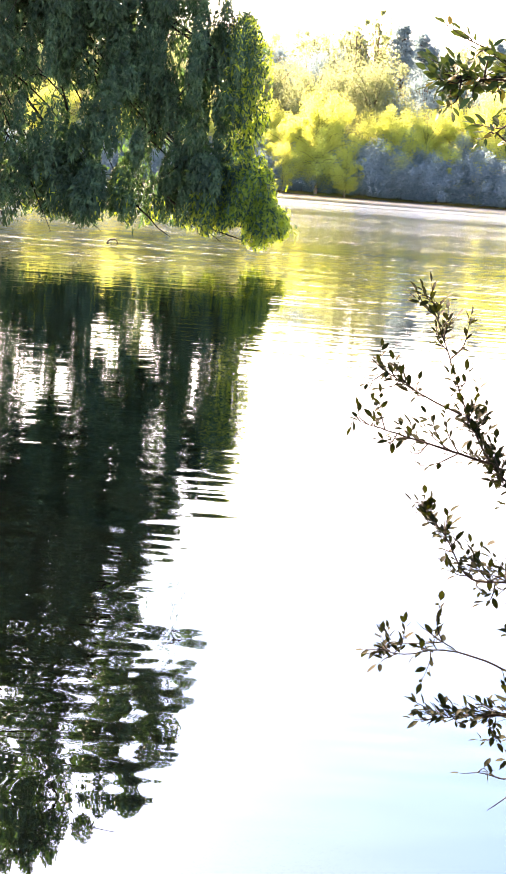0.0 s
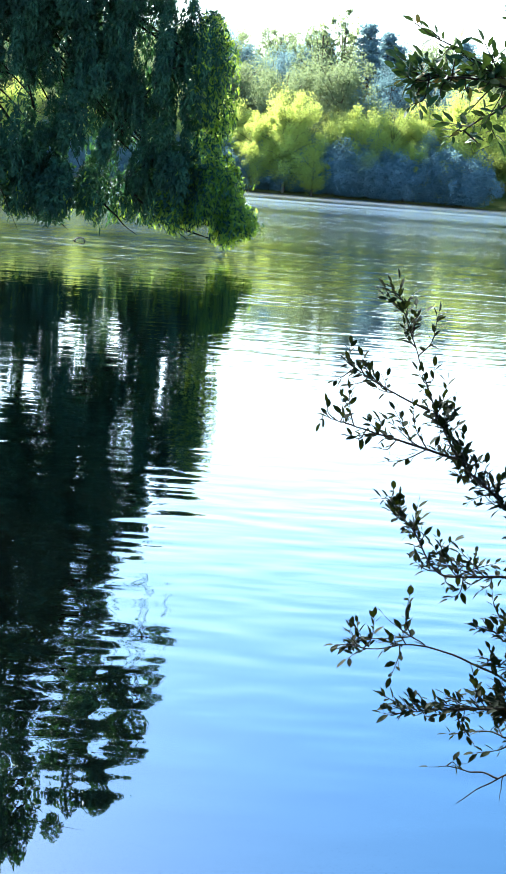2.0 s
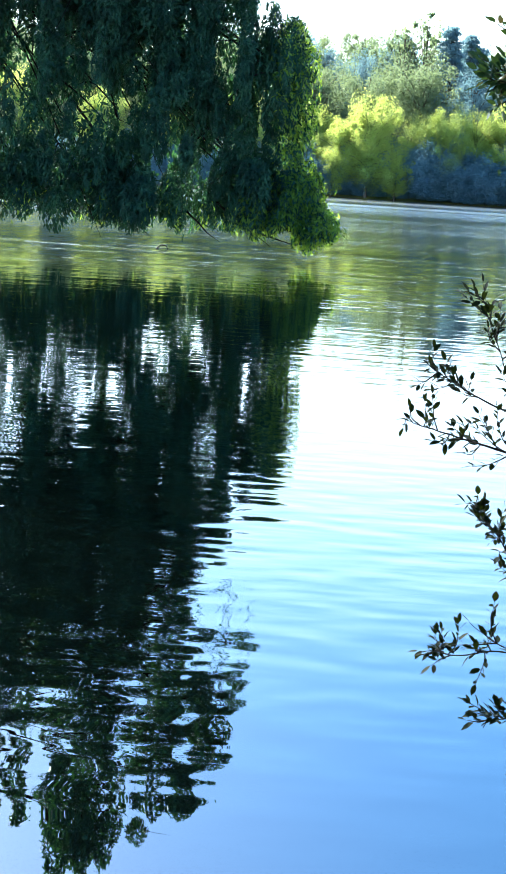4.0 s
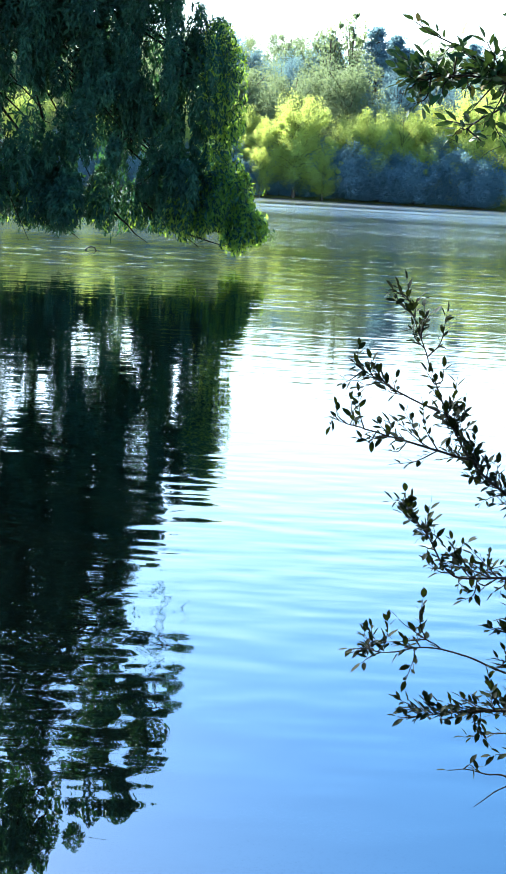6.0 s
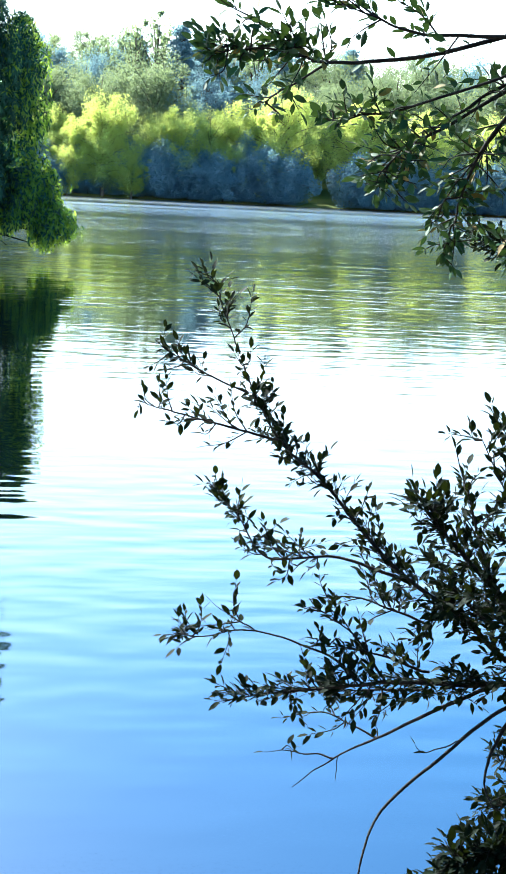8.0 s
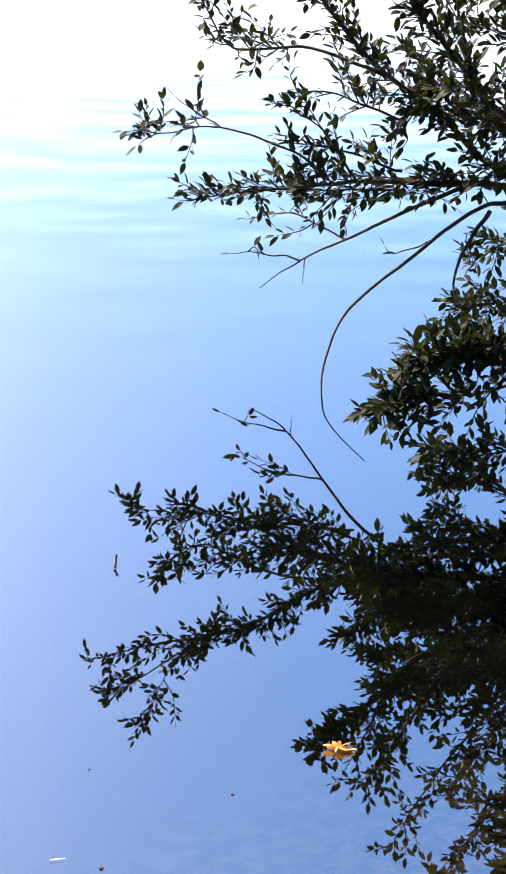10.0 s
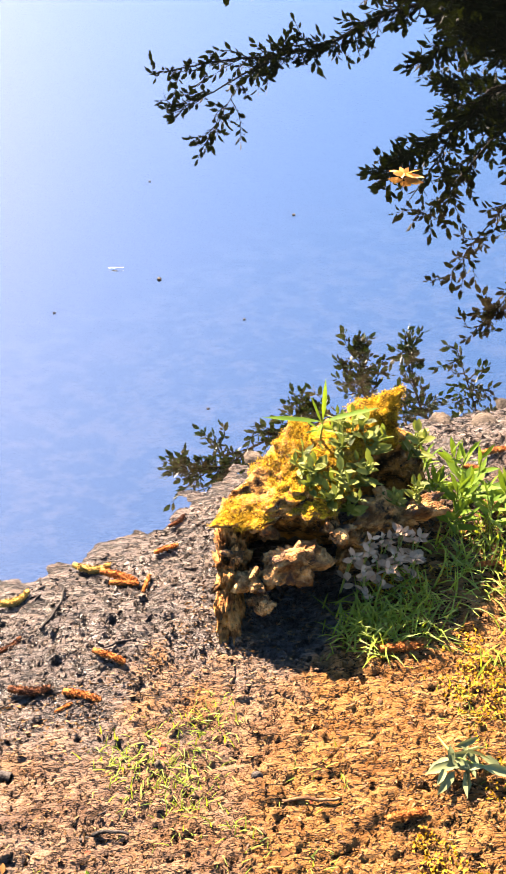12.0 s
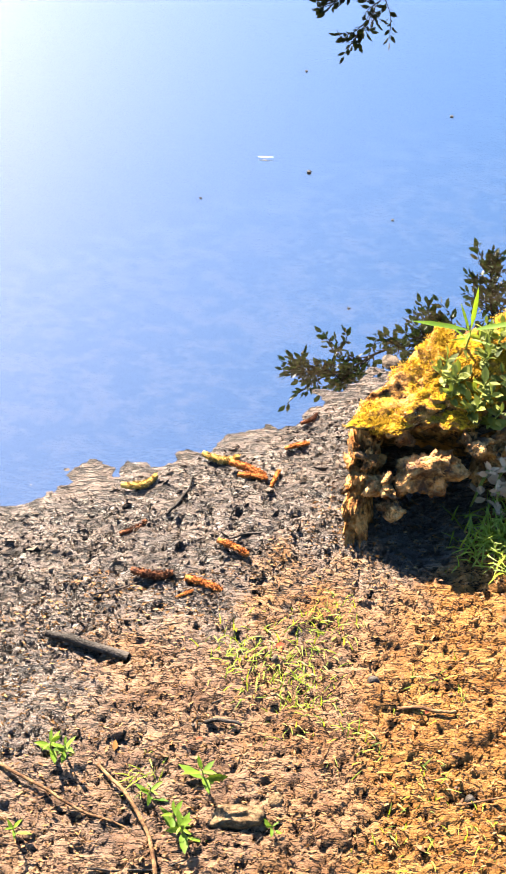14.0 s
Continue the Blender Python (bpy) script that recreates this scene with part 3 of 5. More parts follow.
def build_far_tree(name, label, height, spread, material, seed, conifer=False, clumps=13000):
    """One tree at the origin: tapered trunk, limbs, and a crown of many leaf clumps."""
    r = np.random.default_rng(seed)
    tree = thing(name, label, "tree", (0, 0, 0), "trees of the far shore")
    line = bent([(0, 0, -0.6), (0.1, 0, height * 0.3), (-0.1, 0.1, height * 0.6), (0, 0, height * 0.93)], 6, 0.04)
    part("trunk", tubes("trunk", [(line, height * 0.022, height * 0.004)], M_FAR_BARK, 8), tree)
    limbs, pts = [], []
    n_l = 70 if clumps > 9000 else 44
    for k in range(n_l):
        u = (k + 0.5) / n_l
        if conifer:
            h0, reach, lift = height * (0.18 + 0.78 * u), spread * (1.05 - u) ** 0.8, -0.05
        else:
            h0 = height * (0.12 + 0.55 * u)
            reach, lift = spread * math.sqrt(max(0.02, 1 - (1.75 * u - 0.85) ** 2)) * r.uniform(0.30, 1.35), 0.0
        ang = k * 2.4 + r.uniform(-0.4, 0.4)
        tip = np.array([math.cos(ang) * reach, math.sin(ang) * reach, h0 + reach * lift])
        if not conifer:
            tip[2] = height * (0.16 + 0.78 * u) + r.normal(0, 0.05) * height
        s = np.array([0, 0, h0])
        limbs.append((bent([s, (s + tip) / 2 + np.array([0, 0, 0.1 * reach]), tip], 4, 0.05), height * 0.007, 0.02))
        blob = max(0.3, spread * (0.15 if conifer else 0.20) * r.uniform(0.45, 1.7))
        m = clumps // n_l
        for c, f in ((tip, 0.6), ((s * 0.4 + tip * 0.6), 0.4)):
            k2 = int(m * f)
            d = r.normal(0, 0.62, (k2, 3))
            d = d / np.maximum(1.0, np.linalg.norm(d, axis=1, keepdims=True) / 1.25)
            pts.append(c + d * blob * np.array([1.0, 1.0, 0.5 if conifer else 1.15]))
    P = np.vstack(pts)
    P = P[P[:, 2] > 0.05]
    n = len(P)
    tagged(part("branchwork", tubes("branchwork", limbs, M_FAR_BARK, 5), tree), kind="stuff")
    A = unit(r.normal(0, 1, (n, 3)))
    L = r.uniform(0.14, 0.32, n) * min(1.5, math.sqrt(13000 * spread / 3.1 / n))
    crown = part("crown", flakes("crown", P, A, L, L * 0.8, material), tree)
    tagged(crown, kind="stuff")
    return tree


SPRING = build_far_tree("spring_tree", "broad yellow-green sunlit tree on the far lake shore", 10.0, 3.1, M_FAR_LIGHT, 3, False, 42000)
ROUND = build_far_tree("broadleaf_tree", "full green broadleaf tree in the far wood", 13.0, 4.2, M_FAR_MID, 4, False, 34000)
DARK = build_far_tree("hazed_tree", "tree in the far wood, leaf colour blued for distance haze", 12.0, 3.6, M_FAR_HAZE, 5, False, 30000)
PINE = build_far_tree("conifer_tree", "tall conifer standing above the far wood, haze in its leaf colour", 15.5, 3.3, M_FAR_HAZE, 6, True, 16000)
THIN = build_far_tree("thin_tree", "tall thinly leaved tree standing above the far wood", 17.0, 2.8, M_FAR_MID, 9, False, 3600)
BUSHY = build_far_tree("shore_shrub", "shrub at the far water's edge, haze and shade in its leaf colour", 4.2, 2.6, M_FAR_HAZE, 7, False, 28000)


def plant_far():
    r = random.Random(5)
    placed = []

    def put(ob, x, y, size):
        z = bank(x, y, False)
        m = Matrix.Translation((x, y, z)) @ Matrix.Rotation(r.uniform(0, 6.28), 4, "Z")
        t = ob if ob not in placed else copy_thing(ob, m)
        placed.append(ob)
        t.matrix_basis = m @ Matrix.Diagonal((size * r.uniform(0.9, 1.1), size * r.uniform(0.9, 1.1), size, 1))

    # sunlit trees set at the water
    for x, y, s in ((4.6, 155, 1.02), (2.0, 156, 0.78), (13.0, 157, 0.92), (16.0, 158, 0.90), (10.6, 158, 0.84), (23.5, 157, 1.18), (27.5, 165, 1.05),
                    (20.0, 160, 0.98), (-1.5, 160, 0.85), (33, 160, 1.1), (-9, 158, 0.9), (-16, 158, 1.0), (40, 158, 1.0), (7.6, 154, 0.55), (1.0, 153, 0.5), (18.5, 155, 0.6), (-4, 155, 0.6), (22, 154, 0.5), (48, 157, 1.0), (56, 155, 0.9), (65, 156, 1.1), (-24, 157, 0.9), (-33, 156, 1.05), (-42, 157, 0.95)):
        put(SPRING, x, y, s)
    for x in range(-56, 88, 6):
        # this stretch gets the haze-blue trees
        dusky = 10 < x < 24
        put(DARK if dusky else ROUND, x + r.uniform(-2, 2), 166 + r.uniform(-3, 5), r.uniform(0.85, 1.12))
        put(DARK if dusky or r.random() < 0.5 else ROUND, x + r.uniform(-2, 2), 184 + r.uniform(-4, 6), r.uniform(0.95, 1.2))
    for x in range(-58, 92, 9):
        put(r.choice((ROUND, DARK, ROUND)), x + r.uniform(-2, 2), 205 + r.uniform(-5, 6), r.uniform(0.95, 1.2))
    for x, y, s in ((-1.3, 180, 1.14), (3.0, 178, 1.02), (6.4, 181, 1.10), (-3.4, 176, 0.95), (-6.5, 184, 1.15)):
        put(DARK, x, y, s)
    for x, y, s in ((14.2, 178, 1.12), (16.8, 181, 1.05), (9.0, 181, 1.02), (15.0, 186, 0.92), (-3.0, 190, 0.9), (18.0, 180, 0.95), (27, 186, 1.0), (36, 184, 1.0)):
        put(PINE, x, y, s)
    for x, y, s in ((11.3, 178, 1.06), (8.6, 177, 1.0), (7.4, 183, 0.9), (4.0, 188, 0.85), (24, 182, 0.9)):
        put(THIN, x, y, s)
    # growth along the waterline, its shade and haze put into the leaf colour
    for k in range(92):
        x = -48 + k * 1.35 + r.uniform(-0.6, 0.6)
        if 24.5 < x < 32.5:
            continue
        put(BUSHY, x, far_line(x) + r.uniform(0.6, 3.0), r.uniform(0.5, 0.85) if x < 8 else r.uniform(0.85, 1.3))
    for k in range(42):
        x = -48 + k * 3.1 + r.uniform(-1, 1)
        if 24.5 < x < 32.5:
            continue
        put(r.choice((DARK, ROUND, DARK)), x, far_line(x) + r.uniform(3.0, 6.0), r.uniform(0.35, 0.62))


plant_far()


# ------------------------------------------------------------ shrub over the water, and the bough above it
def leafy(thing_ob, limbs, leaf_len, side_len, per_m, material, single, big_leaf, name_leaf, seed, tilt, twig_mat=M_TWIG):
    """Limbs given by a few control points; side shoots and leaves grow along them by rule."""
    r = np.random.default_rng(seed)
    rods, P, A, L, owner, branches = [], [], [], [], [], []

    def sprout(line, length, leaf_from, gap):
        d = unit(np.gradient(line, axis=0))
        run = np.concatenate([[0], np.cumsum(np.linalg.norm(np.diff(line, axis=0), axis=1))])
        at = run[-1] * leaf_from
        k = 0
        while at < run[-1]:
            p = np.array([np.interp(at, run, line[:, j]) for j in range(3)])
            q = unit(np.array([np.interp(at, run, d[:, j]) for j in range(3)]))
            s, o = frames_for(q[None])
            ang = k * 2.4 + r.uniform(-0.5, 0.5)
            out = math.cos(ang) * s[0] + math.sin(ang) * o[0]
            ax = unit(q * r.uniform(0.5, 0.95) + out * r.uniform(0.5, 0.9) + np.array([0, 0, r.uniform(-0.25, 0.35)]))
            P.append(p)
            owner.append(len(branches) - 1)
            A.append(ax)
            L.append(leaf_len * r.uniform(0.55, 1.15))
            at += gap * r.uniform(0.6, 1.5)
            k += 1
        P.append(line[-1])
        owner.append(len(branches) - 1)
        A.append(unit(d[-1]))
        L.append(leaf_len * r.uniform(0.7, 1.1))

    for points, r0, r1, bare, dens in limbs:
        line = bent(points, 10, 0.003)
        if dens > 0:                         # room for the leaf at the tip
            line = line[np.linalg.norm(line - line[-1], axis=1) > 0.7 * leaf_len]
        branches.append(part("branch", tubes("branch", [(line, r0, r1)], twig_mat, 7), thing_ob))
        run = np.linalg.norm(np.diff(line, axis=0), axis=1).sum()
        if dens <= 0:
            continue
        sprout(line, run, max(bare, 0.55), 0.030 / max(dens, 0.3))
        for k in range(int(run * per_m * dens)):
            i = int(len(line) * r.uniform(bare, 0.98))
            d = unit(line[min(i + 1, len(line) - 1)] - line[max(i - 1, 0)])
            out = unit(r.normal(0, 1, 3) * np.array([1, 1, 0.9]))
            way = unit(d * 0.65 + out * 0.75 + np.array([0, 0, 0.15]))
            ln = side_len * r.uniform(0.35, 1.2) * (1.25 - 0.75 * i / len(line))
            tip = line[i] + way * ln
            shoot = bent([line[i], line[i] + way * ln * 0.5 + r.normal(0, 0.006, 3), tip + r.normal(0, 0.012, 3)], 4)
            rods.append((shoot, 0.0022, 0.0008))
            sprout(shoot, ln, 0.15, 0.0105)
    tagged(part("shoot", tubes("shoot", rods, twig_mat, 5), thing_ob, "thin dark brown side shoots"), kind="stuff")
    P, A, L, owner = np.array(P), np.array(A), np.array(L), np.array(owner)
    P = P + A * 0.004
    keep = P[:, 2] > 0.03
    P, A, L, owner = P[keep], A[keep], L[keep], owner[keep]
    order = np.argsort(P[:, 0] + 0.4 * np.abs(P[:, 1] - 3.6))
    first, rest = order[:290], order[290:]
    W = L * r.uniform(0.42, 0.58, len(L))
    T = r.normal(0, tilt, len(L))
    me = blade_mesh(name_leaf, np.zeros((1, 3)), np.array([[1.0, 0, 0]]), np.array([1.0]), np.array([0.48]), single, np.array([0.0]))
    for i in first:
        ob = part(name_leaf, me, branches[owner[i]])
        turn = Vector(A[i]).to_track_quat("X", "Z").to_matrix().to_4x4()
        ob.matrix_basis = Matrix.Translation(P[i]) @ turn @ Matrix.Rotation(float(T[i]), 4, "X") @ Matrix.Diagonal((L[i], L[i], L[i], 1))
    mass = part("foliage", blade_mesh("foliage", P[rest], A[rest], L[rest], W[rest], material, T[rest]), thing_ob, big_leaf)
    tagged(mass, kind="stuff")
    return len(P)


rng = np.random.default_rng(23)


def build_shrub():
    ob = thing("lakeside_shrub", "shrub leaning out over the lake from the bank, leaves coloured as if backlit", "shrub")
    root = (2.35, 2.75, 0.02)
    limbs = [
        ([root, (1.75, 3.2, 0.42), (1.30, 3.5, 0.56), (1.12, 3.6, 0.69), (0.94, 3.7, 0.81), (0.76, 3.8, 1.01), (0.64, 3.9, 1.12), (0.54, 4.0, 1.34)], 0.011, 0.0018, 0.28, 1.0),
        ([(0.54, 4.0, 1.34), (0.49, 4.0, 1.46), (0.450, 4.0, 1.60)], 0.0018, 0.0007, 0.05, 1.0),
        ([(0.98, 3.68, 0.77), (0.80, 3.8, 0.80), (0.64, 3.9, 0.77), (0.56, 4.0, 0.87), (0.47, 4.0, 0.97)], 0.005, 0.0012, 0.1, 1.15),
        ([(0.66, 3.88, 1.10), (0.48, 3.9, 1.14), (0.36, 3.9, 1.17), (0.26, 3.9, 1.20)], 0.004, 0.0012, 0.05, 0.9),
        ([(0.57, 3.95, 1.22), (0.42, 3.9, 1.29), (0.30, 3.9, 1.36)], 0.003, 0.001, 0.25, 0.8),
        ([root, (1.8, 3.1, 0.45), (1.29, 3.4, 0.56), (1.08, 3.42, 0.57), (0.91, 3.50, 0.55), (0.77, 3.56, 0.51), (0.61, 3.62, 0.475), (0.475, 3.64, 0.435)], 0.012, 0.0012, 0.30, 0.75),
        ([(1.06, 3.75, 0.63), (0.90, 3.85, 0.67), (0.76, 3.90, 0.65)], 0.004, 0.001, 0.1, 1.0),
        ([(1.02, 3.52, 0.52), (0.87, 3.60, 0.49), (0.73, 3.65, 0.47)], 0.004, 0.001, 0.1, 1.2),
        ([(1.02, 3.52, 0.57), (0.86, 3.60, 0.60), (0.72, 3.66, 0.60)], 0.004, 0.001, 0.1, 1.0),
        ([(0.86, 3.65, 0.51), (0.77, 3.7, 0.56), (0.60, 3.8, 0.59), (0.44, 3.8, 0.57), (0.39, 3.85, 0.58)], 0.004, 0.001, 0.6, 0.55),
        ([(0.60, 3.8, 0.59), (0.53, 3.8, 0.63), (0.46, 3.8, 0.68)], 0.002, 0.0008, 0.2, 0.5),
        ([(0.93, 3.6, 0.51), (0.84, 3.65, 0.63), (0.74, 3.7, 0.69)], 0.004, 0.001, 0.3, 0.55),
        ([(1.15, 3.45, 0.55), (1.01, 3.5, 0.46), (0.91, 3.6, 0.36), (0.82, 3.7, 0.26), (0.71, 3.7, 0.18)], 0.006, 0.001, 0.9, 0.0),
        ([(0.82, 3.7, 0.26), (0.73, 3.75, 0.26), (0.62, 3.8, 0.24)], 0.003, 0.0008, 0.4, 0.12),
        ([(0.91, 3.6, 0.36), (0.79, 3.7, 0.39), (0.68, 3.75, 0.36)], 0.003, 0.001, 0.35, 0.4),
        ([(0.83, 3.69, 0.27), (0.825, 3.69, 0.20)], 0.0015, 0.0008, 0.9, 0.0),
        ([(1.26, 3.35, 0.55), (1.16, 3.35, 0.53), (0.99, 3.25, 0.45), (0.84, 3.15, 0.38), (0.77, 3.05, 0.33), (0.74, 2.95, 0.21), (0.84, 2.9, 0.10)], 0.006, 0.001, 0.95, 0.0),
        ([(1.20, 3.35, 0.53), (1.13, 3.3, 0.44), (1.09, 3.2, 0.38), (1.14, 3.1, 0.30)], 0.006, 0.001, 0.7, 0.25),
        ([(1.05, 3.3, 0.47), (0.96, 3.3, 0.44), (0.92, 3.3, 0.48)], 0.002, 0.0008, 0.7, 0.15),
        ([root, (1.7, 3.0, 0.55), (1.23, 3.3, 0.75), (1.10, 3.3, 0.86), (0.98, 3.3, 0.98), (0.93, 3.3, 1.05), (0.88, 3.3, 1.08)], 0.014, 0.001, 0.42, 0.8),
        ([(1.10, 3.3, 0.86), (1.03, 3.3, 1.05), (0.97, 3.3, 1.22)], 0.004, 0.001, 0.1, 0.75),
        ([(1.30, 3.3, 0.72), (1.15, 3.3, 1.02), (1.03, 3.3, 1.24)], 0.005, 0.001, 0.1, 0.8),
        ([(1.5, 3.15, 0.62), (1.30, 3.4, 0.95), (1.12, 3.5, 1.28)], 0.006, 0.001, 0.15, 1.0),
        ([(1.6, 3.1, 0.6), (1.45, 3.3, 1.00), (1.34, 3.4, 1.42)], 0.006, 0.001, 0.15, 1.6),
        ([(1.35, 3.45, 0.58), (1.12, 3.55, 0.78), (1.0, 3.6, 0.62)], 0.004, 0.001, 0.15, 1.4),
        ([(1.55, 3.35, 0.50), (1.36, 3.45, 0.72), (1.15, 3.5, 0.72), (0.98, 3.55, 0.90)], 0.005, 0.001, 0.15, 1.6),
        ([(1.6, 3.3, 0.52), (1.42, 3.5, 0.90), (1.22, 3.6, 1.06)], 0.005, 0.001, 0.15, 1.6),
        ([(1.5, 3.2, 0.50), (1.32, 3.25, 0.66), (1.12, 3.3, 0.66)], 0.005, 0.001, 0.15, 1.6),
        ([(1.7, 3.2, 0.50), (1.52, 3.3, 0.70), (1.40, 3.4, 1.02)], 0.005, 0.001, 0.15, 1.8),
        ([(1.9, 3.1, 0.45), (1.66, 3.25, 0.80), (1.52, 3.4, 1.20)], 0.006, 0.001, 0.15, 1.8),
        ([(1.45, 3.4, 0.55), (1.30, 3.45, 0.42), (1.18, 3.45, 0.34)], 0.005, 0.001, 0.15, 1.6),
        ([root, (1.9, 2.95, 0.35), (1.5, 3.05, 0.36), (1.15, 2.98, 0.34), (0.92, 2.95, 0.33)], 0.010, 0.001, 0.5, 2.0),
        ([(1.5, 3.05, 0.36), (1.15, 2.95, 0.26), (0.95, 2.95, 0.24), (0.84, 2.95, 0.20)], 0.006, 0.001, 0.4, 2.2),
        ([(1.6, 3.0, 0.36), (1.30, 2.95, 0.30), (1.10, 2.95, 0.33), (1.0, 2.95, 0.36)], 0.006, 0.001, 0.3, 2.0),
        ([(1.6, 3.0, 0.36), (1.35, 2.95, 0.18), (1.15, 2.9, 0.12), (0.98, 2.92, 0.12)], 0.006, 0.001, 0.3, 1.9),
        ([(1.6, 3.1, 0.6), (1.42, 3.3, 0.8), (1.25, 3.4, 0.92), (1.08, 3.45, 0.95)], 0.006, 0.001, 0.2, 1.6),
        ([(1.5, 3.15, 0.62), (1.26, 3.2, 1.05), (1.12, 3.2, 1.40)], 0.006, 0.001, 0.15, 0.6),
        ([(1.7, 3.1, 0.6), (1.40, 3.15, 1.2), (1.26, 3.2, 1.62)], 0.006, 0.001, 0.15, 1.2),
        ([(1.6, 3.1, 0.6), (1.35, 3.1, 0.75), (1.12, 3.1, 0.80)], 0.006, 0.001, 0.15, 1.2),
        ([(1.9, 2.9, 0.5), (1.55, 2.85, 0.8), (1.30, 2.82, 0.95)], 0.008, 0.001, 0.15, 2.2),
        ([(1.9, 2.9, 0.5), (1.60, 3.0, 1.0), (1.38, 3.05, 1.25)], 0.008, 0.001, 0.15, 2.2),
        ([(1.9, 2.9, 0.5), (1.60, 2.8, 0.65), (1.36, 2.76, 0.72)], 0.008, 0.001, 0.15, 2.2),
        ([(1.9, 2.9, 0.6), (1.70, 3.1, 1.3), (1.48, 3.2, 1.55)], 0.008, 0.001, 0.15, 2.2),
        ([(1.9, 2.9, 0.4), (1.62, 2.9, 0.5), (1.42, 2.85, 0.48)], 0.008, 0.001, 0.15, 2.2),
        ([(1.9, 3.1, 0.4), (1.60, 3.4, 0.45), (1.36, 3.5, 0.50)], 0.008, 0.001, 0.15, 2.2),
        ([(1.9, 3.1, 0.4), (1.62, 3.4, 0.65), (1.40, 3.5, 0.78)], 0.008, 0.001, 0.15, 2.2),
        ([(1.9, 3.1, 0.4), (1.64, 3.4, 0.85), (1.44, 3.55, 1.02)], 0.008, 0.001, 0.15, 2.2),
        ([(1.9, 3.0, 0.35), (1.58, 3.25, 0.33), (1.34, 3.3, 0.34)], 0.008, 0.001, 0.15, 2.2),
        ([(1.58, 3.25, 0.33), (1.32, 3.4, 0.27), (1.14, 3.42, 0.24)], 0.006, 0.001, 0.25, 1.8),
        ([root, (2.0, 3.0, 0.8), (1.7, 3.1, 1.2), (1.45, 3.15, 1.5)], 0.012, 0.001, 0.25, 1.6),
        ([root, (2.0, 3.6, 1.0), (1.75, 4.2, 1.5), (1.30, 4.5, 1.66)], 0.012, 0.001, 0.3, 2.4),
        ([(2.0, 3.6, 1.0), (1.80, 4.0, 1.35), (1.50, 4.2, 1.42)], 0.008, 0.001, 0.2, 2.4),
    ]
    leafy(ob, limbs, 0.035, 0.115, 45, M_BUSH, M_BUSH_ONE, "mass of small oval leaves, backlit shade in their colour", "leaf", 21, 0.34)
    return ob


build_shrub()


